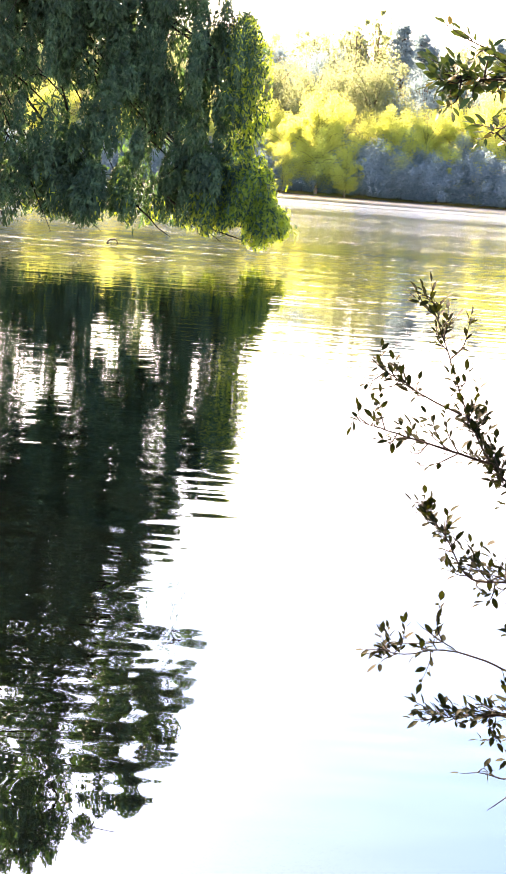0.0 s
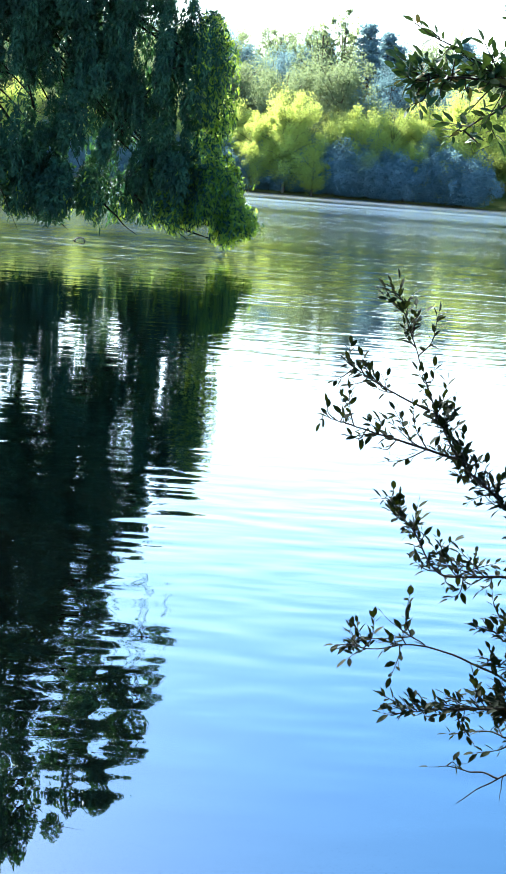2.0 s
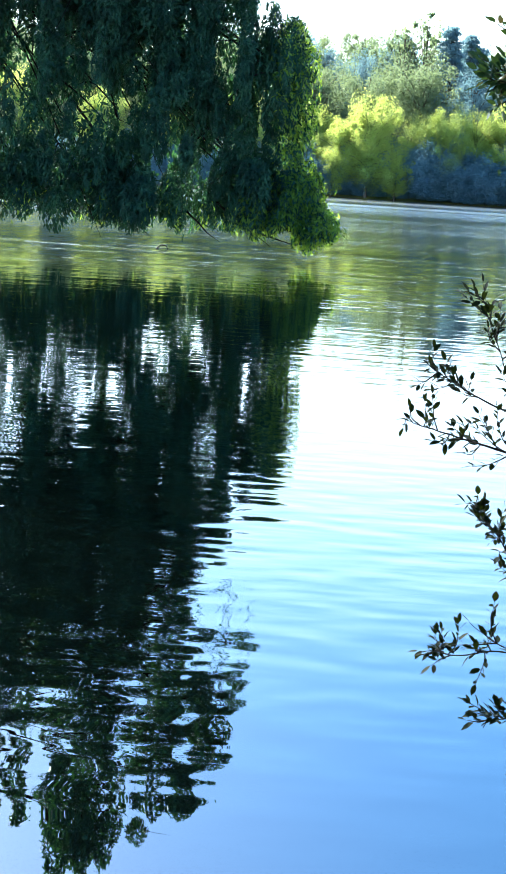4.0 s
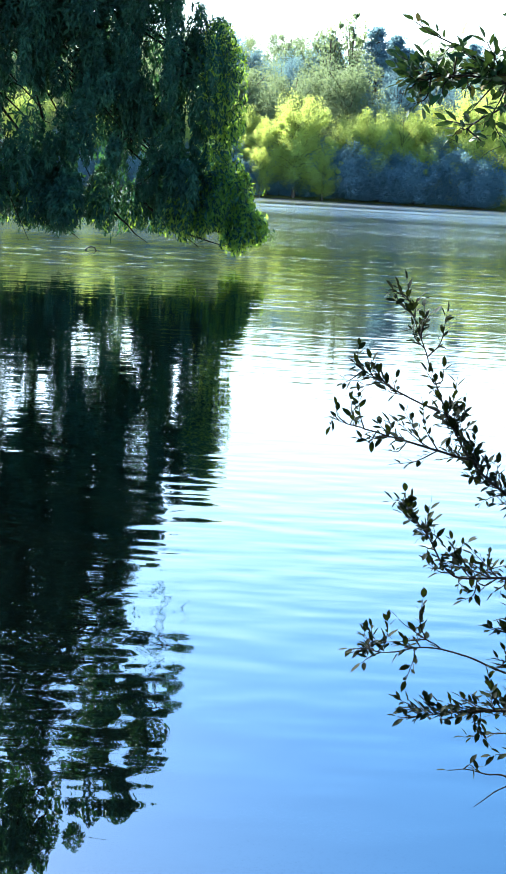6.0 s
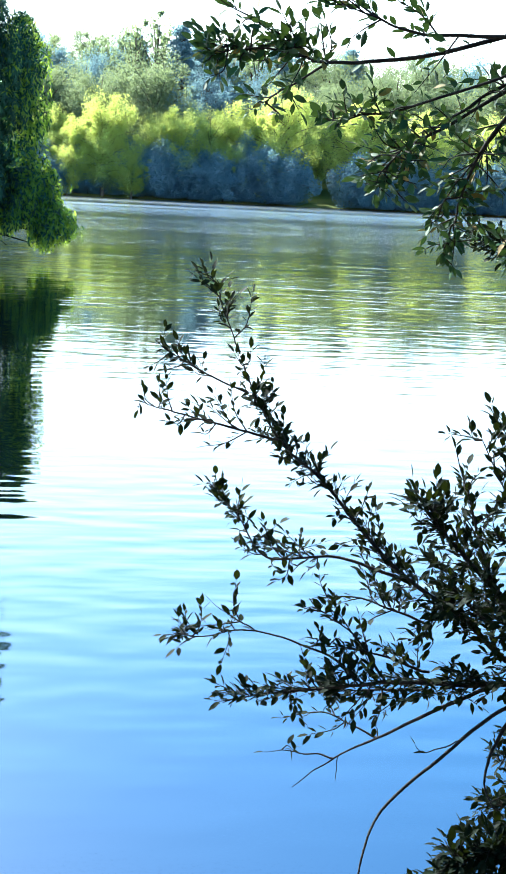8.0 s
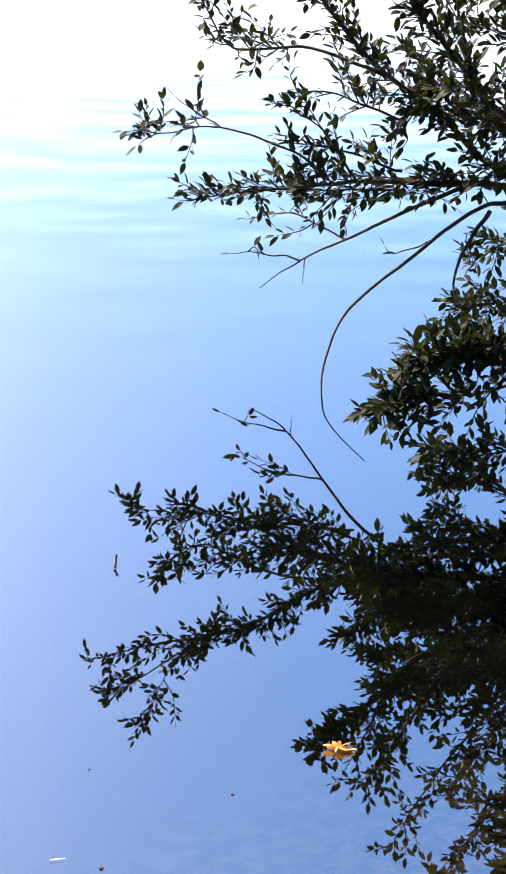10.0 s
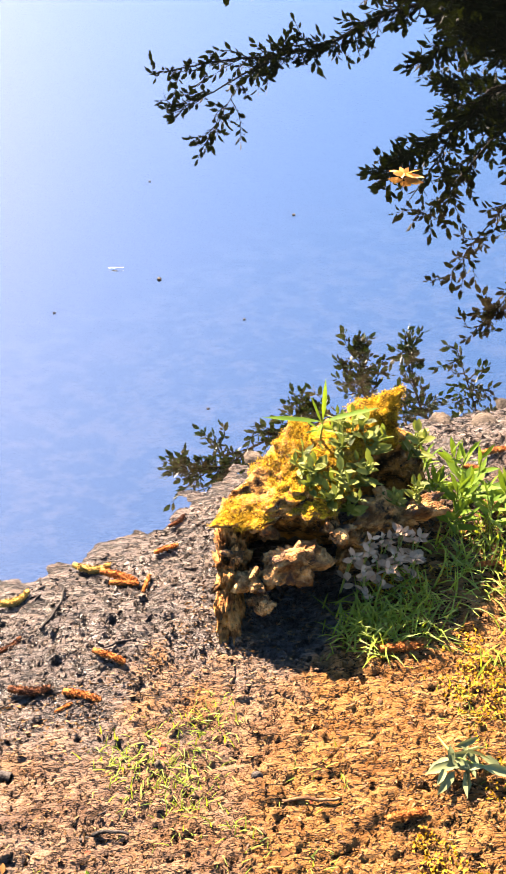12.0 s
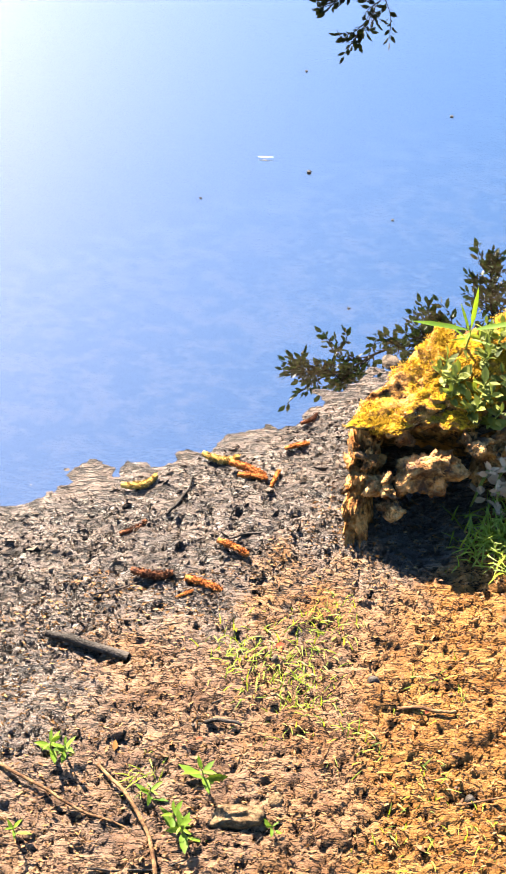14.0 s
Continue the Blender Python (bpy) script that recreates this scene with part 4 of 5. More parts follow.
def build_bough():
    ob = thing("overhanging_tree", "leafy green tree bough hanging over the water, some leaves browned", "tree")
    root = (2.9, 2.9, 0.1)
    limbs = [
        ([root, (2.85, 2.95, 0.7), (2.68, 3.02, 1.3), (2.40, 3.1, 1.72)], 0.055, 0.022, 0.9, 0.0),
        ([(2.40, 3.1, 1.72), (2.1, 3.2, 2.0), (1.75, 3.28, 2.14)], 0.022, 0.010, 0.9, 0.0),
        ([root, (2.7, 3.0, 1.2), (2.1, 3.2, 2.0), (1.4, 3.3, 2.2), (0.86, 3.4, 2.09), (0.69, 3.5, 2.07), (0.59, 3.5, 2.08), (0.46, 3.6, 2.10), (0.35, 3.75, 2.07)], 0.009, 0.0010, 0.66, 0.5),
        ([(0.66, 3.5, 2.07), (0.56, 3.5, 2.0), (0.50, 3.6, 1.96)], 0.003, 0.001, 0.2, 1.0),
        ([(0.66, 3.5, 2.075), (0.58, 3.5, 2.11), (0.48, 3.6, 2.17), (0.36, 3.6, 2.23)], 0.003, 0.001, 0.15, 0.8),
        ([(1.3, 3.3, 2.17), (0.85, 3.3, 1.98), (0.73, 3.4, 1.95), (0.64, 3.5, 1.93)], 0.004, 0.001, 0.4, 0.75),
        ([(1.2, 3.3, 2.12), (0.90, 3.3, 1.93), (0.79, 3.3, 1.86), (0.76, 3.3, 1.76)], 0.005, 0.001, 0.3, 1.8),
        ([(1.1, 3.3, 2.14), (0.85, 3.3, 2.13), (0.74, 3.3, 2.15), (0.62, 3.4, 2.21)], 0.005, 0.001, 0.2, 1.0),
        ([(1.2, 3.3, 2.15), (1.0, 3.3, 1.90), (0.95, 3.35, 1.72), (0.93, 3.35, 1.62)], 0.006, 0.001, 0.25, 2.0),
        ([(1.4, 3.3, 2.2), (1.2, 3.3, 1.95), (1.12, 3.35, 1.72), (1.08, 3.35, 1.60)], 0.006, 0.001, 0.25, 2.2),
        ([(1.5, 3.3, 2.2), (1.38, 3.3, 1.95), (1.28, 3.4, 1.70)], 0.006, 0.001, 0.2, 2.0),
        ([(1.15, 3.3, 2.10), (0.98, 3.3, 2.0), (0.86, 3.35, 1.90), (0.80, 3.35, 1.80)], 0.005, 0.001, 0.2, 1.8),
        ([(1.3, 3.3, 2.15), (1.1, 3.3, 2.02), (0.98, 3.35, 1.85), (0.90, 3.35, 1.72)], 0.005, 0.001, 0.2, 1.8),
        ([(1.3, 3.3, 2.19), (1.0, 3.2, 2.28), (0.8, 3.3, 2.30)], 0.006, 0.001, 0.2, 1.2),
    ]
    eye = np.array((0.016, 0.0, 1.825))
    limbs = [([tuple(eye + float(np.interp(p[0], (0.35, 0.95), (0.81, 0.95))) * (np.array(p) - eye)) if p != root else p for p in pts], *rest) for pts, *rest in limbs]
    leafy(ob, limbs, 0.034, 0.125, 25, M_BOUGH, M_BOUGH_ONE, "mass of green oval leaves with the sun in them", "leaf", 33, 0.75)
    return ob


build_bough()


# ------------------------------------------------------------ the bank: rock, plants, litter
def stone_mesh(name, corners, material, cuts=12, rough=0.02, scale=14.0, seed=0.0, round_off=0.25):
    """A rugged block: a cube's surface carried to eight corners (bottom four, top four, anticlockwise), rounded and broken up."""
    bm = bmesh.new()
    bmesh.ops.create_cube(bm, size=2.0)
    bmesh.ops.subdivide_edges(bm, edges=bm.edges[:], cuts=cuts, use_grid_fill=True)
    c = [Vector(p) for p in corners]
    mid = sum(c, Vector()) / 8
    for v in bm.verts:
        s = v.co.copy()
        s = s * (1 - round_off + round_off / max(1e-6, s.length / 1.2))         # soften the edges
        u, w, h = (s.x + 1) / 2, (s.y + 1) / 2, (s.z + 1) / 2
        lo = (c[0] * (1 - u) + c[1] * u) * (1 - w) + (c[3] * (1 - u) + c[2] * u) * w
        hi = (c[4] * (1 - u) + c[5] * u) * (1 - w) + (c[7] * (1 - u) + c[6] * u) * w
        p = lo * (1 - h) + hi * h
        out = (p - mid).normalized()
        k = fbm(p.x + seed, p.y, p.z, scale, 4) + 0.45 * fbm(p.x, p.y + seed, p.z, scale * 3.2, 3) - 0.25 * abs(fbm(p.x, p.y, p.z + seed, scale * 1.6, 2))
        v.co = p + out * rough * k
    me = bpy.data.meshes.new(name)
    bm.to_mesh(me)
    bm.free()
    me.materials.append(material)
    me.polygons.foreach_set("use_smooth", [True] * len(me.polygons))
    return me


def rock_material():
    """Weathered ochre stone, yellow moss where it faces up."""
    n = Nodes("mossy_stone")
    up = n.add("ShaderNodeSeparateXYZ", Vector=n.add("ShaderNodeNewGeometry").outputs["Normal"]).outputs[2]
    big, mid, small = n.noise(14.0, 5.0), n.noise(55.0, 6.0, 0.65), n.noise(210.0, 5.0, 0.65)
    stone = n.mix(n.ramp(mid, 0.36, 0.64), (0.022, 0.010, 0.004), (0.33, 0.155, 0.042))
    stone = n.mix(n.ramp(small, 0.58, 0.74), stone, (0.50, 0.35, 0.21))
    moss = n.mix(n.ramp(small, 0.35, 0.65), (0.06, 0.028, 0.002), (0.34, 0.19, 0.009))
    cover = n.ramp(n.math("ADD", up, n.math("MULTIPLY", n.math("SUBTRACT", big, 0.5), 1.6)), 0.70, 0.98)
    p = n.add("ShaderNodeBsdfPrincipled", Base_Color=n.mix(cover, stone, moss), Roughness=0.92, Specular_IOR_Level=0.08,
              Normal=n.bump(n.math("ADD", mid, n.math("MULTIPLY", small, 0.5)), 0.014))
    return n.out(p.outputs[0])


M_MOSSY = rock_material()
M_KNOB = rough_material("shaggy_moss", (0.07, 0.036, 0.002), (0.36, 0.21, 0.010), 70.0, 0.010, 0.95, 5.0, (0.10, 0.055, 0.01), 34.0)
M_BOULDER = rough_material("bare_rock", (0.09, 0.042, 0.016), (0.46, 0.26, 0.105), 40.0, 0.012, 0.9, 5.0, (0.05, 0.03, 0.02), 42.0)
# ochre stone for the side wall, brightened in colour as if lit
M_LIT_STONE = rough_material("lit_ochre_stone", (0.11, 0.045, 0.014), (0.50, 0.245, 0.080), 55.0, 0.010, 0.9, 4.0, (0.05, 0.03, 0.015), 60.0)
M_STONE_BROWN = rough_material("brown_stone", (0.0360, 0.0228, 0.0120), (0.1260, 0.0840, 0.0468), 50.0, 0.004, 0.9)


def build_rock():
    ob = thing("mossy_rock", "ochre rock shelf with yellow moss, hollow beneath, near the water", "rock", (0.36, 1.28, 0.05))
    o = np.array((0.36, 1.28, 0.05))

    def block(name, pts, label, material=None, **k):
        me = stone_mesh(name, pts, material or M_MOSSY, **k)
        b = part(name, me, ob, label)
        b.location = -Vector(o)
        return b

    slab = block("slab", [(0.250, 1.258, 0.140), (0.372, 1.258, 0.140), (0.430, 1.39, 0.10), (0.345, 1.40, 0.05),
                          (0.226, 1.240, 0.166), (0.390, 1.244, 0.174), (0.442, 1.365, 0.206), (0.345, 1.388, 0.204)], "moss-covered top slab", cuts=40, rough=0.014, scale=34.0, seed=1.0, round_off=0.12)
    knob = block("knob", [(0.410, 1.355, 0.165), (0.484, 1.362, 0.170), (0.49, 1.42, 0.13), (0.42, 1.43, 0.13),
                   (0.422, 1.372, 0.200), (0.487, 1.376, 0.206), (0.486, 1.412, 0.226), (0.438, 1.412, 0.214)], "mossy knob at the back", M_KNOB, cuts=14, rough=0.014, scale=24.0, seed=2.5, round_off=0.35)
    block("pillar", [(0.240, 1.096, 0.03), (0.272, 1.112, 0.03), (0.290, 1.30, 0.0), (0.250, 1.30, 0.0),
                     (0.243, 1.236, 0.156), (0.264, 1.230, 0.152), (0.285, 1.30, 0.13), (0.255, 1.30, 0.13)], "crumbling side wall", M_LIT_STONE, cuts=34, rough=0.026, scale=50.0, seed=4.0, round_off=0.12)
    block("back_wall", [(0.252, 1.30, -0.03), (0.40, 1.29, -0.02), (0.42, 1.39, 0.0), (0.34, 1.40, 0.0),
                        (0.258, 1.31, 0.15), (0.40, 1.30, 0.15), (0.42, 1.38, 0.15), (0.36, 1.38, 0.15)], "shaded rear block", cuts=12, rough=0.02, seed=7.0)
    block("rear_wall", [(0.41, 1.375, -0.01), (0.53, 1.365, -0.01), (0.53, 1.42, -0.01), (0.42, 1.43, -0.01),
                        (0.42, 1.380, 0.170), (0.525, 1.370, 0.135), (0.52, 1.41, 0.135), (0.43, 1.42, 0.170)], "dark wall behind the hollow", cuts=12, rough=0.02, scale=24.0, seed=8.0)
    block("ledge", [(0.425, 1.262, 0.105), (0.520, 1.268, 0.110), (0.53, 1.292, 0.10), (0.44, 1.292, 0.10),
                    (0.420, 1.262, 0.146), (0.528, 1.270, 0.152), (0.530, 1.296, 0.148), (0.435, 1.292, 0.154)], "bare weathered ledge", M_BOULDER, cuts=18, rough=0.026, scale=30.0, seed=9.0, round_off=0.30)
    block("ledge_end", [(0.400, 1.235, 0.06), (0.435, 1.238, 0.06), (0.445, 1.275, 0.06), (0.41, 1.275, 0.06),
                        (0.402, 1.248, 0.118), (0.428, 1.250, 0.138), (0.440, 1.272, 0.145), (0.412, 1.270, 0.130)], "weathered foot of the ledge", M_BOULDER, cuts=14, rough=0.022, scale=36.0, seed=11.0, round_off=0.30)
    for n_ch, (cx, cy, cz, cs) in enumerate(((0.282, 1.190, 0.118, 0.026), (0.388, 1.240, 0.150, 0.030), (0.292, 1.165, 0.100, 0.018), (0.262, 1.215, 0.140, 0.024), (0.300, 1.250, 0.150, 0.030), (0.505, 1.372, 0.120, 0.030))):
        turn = 0.6 + n_ch * 1.3
        ring = [(math.cos(turn + q * 1.571) * cs * (0.62 + 0.16 * math.sin(q * 2.3 + n_ch)), math.sin(turn + q * 1.571) * cs * 0.55) for q in range(4)]
        block("chunk", [(cx + a * 0.7, cy + c * 0.7 + 0.008, cz - cs * 0.45) for a, c in ring] + [(cx + a, cy + c, cz + cs * (0.3 + 0.2 * math.cos(a * 90 + n_ch))) for a, c in ring],
              "", M_BOULDER, cuts=10, rough=0.020, scale=48.0, seed=20.0 + n_ch, round_off=0.2)
    # moss tufts on the slab's top and all over the knob
    for me, count, bare in ((slab.data, 26000, -0.05), (knob.data, 7000, -9.0)):
        moss_over(me, count, bare, ob, o)
    return ob


def moss_over(me, count, bare, ob, o):
    n = len(me.vertices)
    co, no = np.empty(n * 3), np.empty(n * 3)
    me.vertices.foreach_get("co", co)
    me.vertices.foreach_get("normal", no)
    co, no = co.reshape(-1, 3), no.reshape(-1, 3)
    pick = [i for i in range(n) if no[i, 2] > (0.35 if bare > -1 else -0.1) and fbm(co[i, 0], co[i, 1], 0, 22, 3) > bare]
    idx = rng.choice(pick, count)
    p = co[idx] + rng.normal(0, 0.0022, (count, 3)) * np.array([1, 1, 0.2])
    ax = unit(no[idx] + rng.normal(0, 0.6, (count, 3)))
    moss = part("moss", chips("moss", p - o, ax, rng.uniform(0.0012, 0.0028, count), rng.uniform(0.0006, 0.0013, count), M_MOSS_TUFT), ob, "cushions of yellow moss")
    tagged(moss, kind="stuff")


M_MOSS_TUFT = leaf_material("moss_tuft", (0.075, 0.036, 0.002), (0.40, 0.235, 0.010), (0.34, 0.20, 0.008), 0.25, 0.9)
build_rock()


def place_stone(x, y, size, flat, label, seed, material=None, lift=0.0, long=1.0, round_off=0.95, rugged=0.0):
    h = size * flat
    k = [(-1, -0.7), (1, -0.8), (0.9, 0.8), (-0.8, 0.9)]
    pts = [(a * size / 2, b * size / 2, -h * 0.4) for a, b in k] + [(a * size * 0.36, b * size * 0.36, h * 0.6) for a, b in k]
    ob = part("stone", stone_mesh("stone", pts, material or M_STONE, 16 if rugged else 10, size * (rugged or 0.30 - 0.24 * round_off), (1.9 if rugged else 1.3) / size, seed, round_off))
    ob.location = (x, y, bank(x, y) + lift)
    ob.rotation_euler[2] = seed * 2.1 if long == 1.0 else 0.1
    ob.scale = (long, 1 / long ** 0.5, 1)
    return tagged(ob, label, "stone", "stones on the bank")


place_stone(0.337, 1.208, 0.072, 0.62, "rugged ochre boulder wedged under the rock shelf", 2.0, M_BOULDER, 0.104, 1.12, 0.7, 0.30)
place_stone(0.315, 1.475, 0.040, 0.40, "pinkish flat stone at the waterline", 3.0)
place_stone(0.60, 1.535, 0.045, 0.22, "grey flat stone in wet mud by the water", 4.0, None, -0.005)
place_stone(0.66, 1.525, 0.045, 0.2, "grey flat stone in wet mud by the water", 5.0, None, -0.005)
place_stone(0.70, 1.565, 0.045, 0.22, "grey flat stone at the waterline", 6.0, None, -0.005)
place_stone(0.122, 0.772, 0.044, 0.42, "lumpy brown stone half sunk in earth", 7.0, M_STONE_BROWN, 0.004, 1.55, 0.5)
place_stone(0.160, 0.968, 0.010, 0.7, "tiny pale pebble on the bank", 8.0)
place_stone(0.273, 0.945, 0.015, 0.8, "small black pebble on ochre earth", 9.0, M_STICK_DARK)
place_stone(0.377, 0.807, 0.015, 0.8, "small black pebble on ochre earth", 10.0, M_STICK_DARK)
place_stone(0.165, 0.795, 0.018, 0.3, "flat reddish pebble on ochre earth", 11.0, M_STONE_BROWN)


def build_catkin(material, seed):
    """A fallen catkin 5 cm long: a bent spindle of small overlapping scales on a core."""
    r = np.random.default_rng(seed)
    ob = thing("catkin", "", "catkin")
    bend = r.uniform(-0.008, 0.008)
    line = bent([(-0.023, 0, 0.004), (-0.008, bend * 0.7, 0.0055), (0.010, bend * 0.6, 0.0055), (0.024, -bend, 0.004)], 8)
    core_v, core_q = tube(line, 0.0042, 0.0034, 8)
    part("core", soup("core", core_v, core_q, material, True), ob)
    n = 700
    i = r.integers(0, len(line), n)
    ang = r.uniform(0, 2 * np.pi, n)
    out = np.stack([np.full(n, 0.0), np.cos(ang), np.sin(ang)], 1)
    fat = 0.0046 * np.sqrt(np.clip(1 - ((i / len(line)) * 2 - 1) ** 4, 0.1, 1))[:, None]
    p = line[i] + out * fat + r.normal(0, 0.0005, (n, 3))
    ax = unit(out + np.array([0.7, 0, 0]) + r.normal(0, 0.35, (n, 3)))
    tagged(part("scale_cover", chips("scale_cover", p, ax, r.uniform(0.0014, 0.0030, n), r.uniform(0.0009, 0.0017, n), material), ob), kind="stuff")
    return ob


CATKINS = {"fresh": (build_catkin(M_CATKIN, 1), "orange fallen catkin lying on the bank"),
           "wet": (build_catkin(M_CATKIN_WET, 2), "dark sodden catkin in the mud"),
           "pale": (build_catkin(M_CATKIN_PALE, 3), "pale yellow catkin at the waterline")}
used = set()
for kind, x, y, turn, size in (("pale", -0.019, 1.235, 15, 1.0), ("pale", 0.083, 1.284, -10, 1.0), ("fresh", 0.119, 1.258, -20, 1.05), ("fresh", 0.126, 1.245, -5, 0.8),
                               ("fresh", 0.155, 1.241, 70, 0.6), ("fresh", 0.183, 1.302, 20, 0.7), ("wet", 0.008, 1.085, -5, 1.05), ("fresh", 0.072, 1.074, -18, 1.0),
                               ("fresh", 0.050, 1.056, 30, 0.5), ("fresh", 0.105, 1.126, -25, 0.9), ("fresh", 0.466, 1.112, 3, 1.15), ("fresh", 0.437, 0.884, 10, 1.0),
                               ("fresh", 0.600, 1.235, 0, 0.7), ("wet", -0.02, 1.16, 30, 0.8), ("wet", 0.20, 1.36, 35, 0.6), ("fresh", 0.655, 1.45, 10, 0.9), ("fresh", 0.62, 1.42, -15, 0.7)):
    src, label = CATKINS[kind]
    m = pose(x, y, bank(x, y) + 0.0015, 0, 0, turn)
    ob = copy_thing(src, m) if kind in used else src
    ob.matrix_basis = m @ Matrix.Diagonal((size, size, size, 1))
    used.add(kind)
    tagged(ob, label, "catkin", "catkins on the bank")


def build_stick(points, r0, r1, label, material, lift=0.003, side=()):
    pts = [(x, y, bank(x, y) + lift + dz) for x, y, dz in points]
    line = bent(pts, 8, 0.0012)
    c = line[0].copy()
    ob = thing("stick", label, "stick", c, "sticks on the bank")
    part("stem", tubes("stem", [(line - c, r0, r1)], material, 8), ob)
    for at, dx, dy, dz in side:
        p = line[int(at * (len(line) - 1))]
        part("side_shoot", tubes("side_shoot", [(bent([p, p + np.array((dx, dy, dz)) * 0.5, p + np.array((dx, dy, dz))], 4, 0.0006) - c, r1, r1 * 0.4)], material, 6), ob)


build_stick([(-0.107, 0.988, 0), (-0.06, 0.978, 0.003), (-0.009, 0.962, 0)], 0.0044, 0.0062, "thick black rotting stick in the mud", M_STICK_DARK, 0.007)
build_stick([(-0.17, 0.838, 0), (-0.09, 0.797, 0.004), (-0.05, 0.776, 0.003), (0.012, 0.757, 0)], 0.0022, 0.0014, "long thin brown dead twig on ochre earth", M_STICK)
build_stick([(-0.031, 0.826, 0), (0.005, 0.79, 0.005), (0.03, 0.75, 0.004), (0.045, 0.70, 0)], 0.0020, 0.0026, "curved reddish dead twig on ochre earth", M_STICK)
build_stick([(-0.03, 0.708, 0), (0.03, 0.712, 0.002), (0.075, 0.722, 0)], 0.0012, 0.0008, "thin dark twig on ochre earth", M_STICK_DARK)
build_stick([(0.298, 0.914, 0), (0.33, 0.911, 0.002), (0.366, 0.905, 0)], 0.0024, 0.0018, "short pale bare twig on ochre earth", M_STICK)
build_stick([(0.090, 0.905, 0), (0.115, 0.925, 0.002), (0.135, 0.955, 0.001)], 0.0012, 0.0009, "thin dark twig in sparse grass", M_STICK_DARK)
build_stick([(0.02, 1.18, 0), (0.04, 1.215, 0.004), (0.05, 1.25, 0.002)], 0.0020, 0.0012, "wet black twig in shore mud", M_STICK_DARK)
build_stick([(-0.06, 1.05, 0), (-0.02, 1.068, 0.003), (0.03, 1.088, 0)], 0.0012, 0.0008, "thin greenish stalk on the mud", M_TWIG)
build_stick([(0.10, 1.14, 0), (0.14, 1.155, 0.004), (0.18, 1.14, 0)], 0.0016, 0.0010, "bent black twig in shore mud", M_STICK_DARK)
build_stick([(0.14, 0.775, 0), (0.165, 0.768, 0.003), (0.20, 0.776, 0.002)], 0.0012, 0.0008, "thin dark twig on ochre earth", M_STICK_DARK, side=((0.5, -0.025, -0.03, 0.004),))
build_stick([(0.07, 0.878, 0), (0.10, 0.883, 0.004), (0.125, 0.88, 0)], 0.0030, 0.0018, "short dark bark strip on ochre earth", M_STICK_DARK)
build_stick([(0.36, 0.80, 0), (0.43, 0.812, 0.003), (0.52, 0.81, 0)], 0.0014, 0.0009, "thin dry twig on leaf litter", M_STICK)


def build_weed(name, x, y, z, size, count, material, label, seed, upright=0.5, stems=1, slim=0.42, foot=0.01):
    """A small plant: stems, and leaves set spirally along them, each a part."""
    r = np.random.default_rng(seed)
    ob = thing(name, label, "plant", (x, y, z), "plants on the bank")
    unit_leaf = blade_mesh("leaf", np.zeros((1, 3)), np.array([[1.0, 0, 0]]), np.array([1.0]), np.array([slim]), material, np.array([0.0]))
    for s in range(stems):
        lean = np.array([r.normal(0, 0.35), r.normal(0, 0.35), 1.0]) if stems > 1 else np.array([r.normal(0, 0.12), -0.1, 1.0])
        top = lean / np.linalg.norm(lean) * size * r.uniform(0.8, 1.2)
        line = bent([(0, 0, -foot), top * 0.5, top], 5)
        part("stem", tubes("stem", [(line, 0.0013, 0.0007)], M_STEM, 6), ob)
        for k in range(count):
            u = (k + 1) / count
            p = line[int(u * (len(line) - 1))]
            ang = k * 2.4 + r.uniform(-0.3, 0.3)
            up = upright * u * 1.4 + r.uniform(-0.1, 0.25)
            a = Vector((math.cos(ang), math.sin(ang), up)).normalized()
            ln = size * (0.95 - 0.45 * u) * r.uniform(0.75, 1.15)
            leaf = part("leaf", unit_leaf, ob)
            leaf.matrix_basis = Matrix.Translation(p) @ a.to_track_quat("X", "Z").to_matrix().to_4x4() @ Matrix.Rotation(r.uniform(-0.7, 0.7), 4, "X") @ Matrix.Diagonal((ln, ln * r.uniform(0.8, 1.2), ln * r.uniform(0.8, 2.0), 1))
    return ob


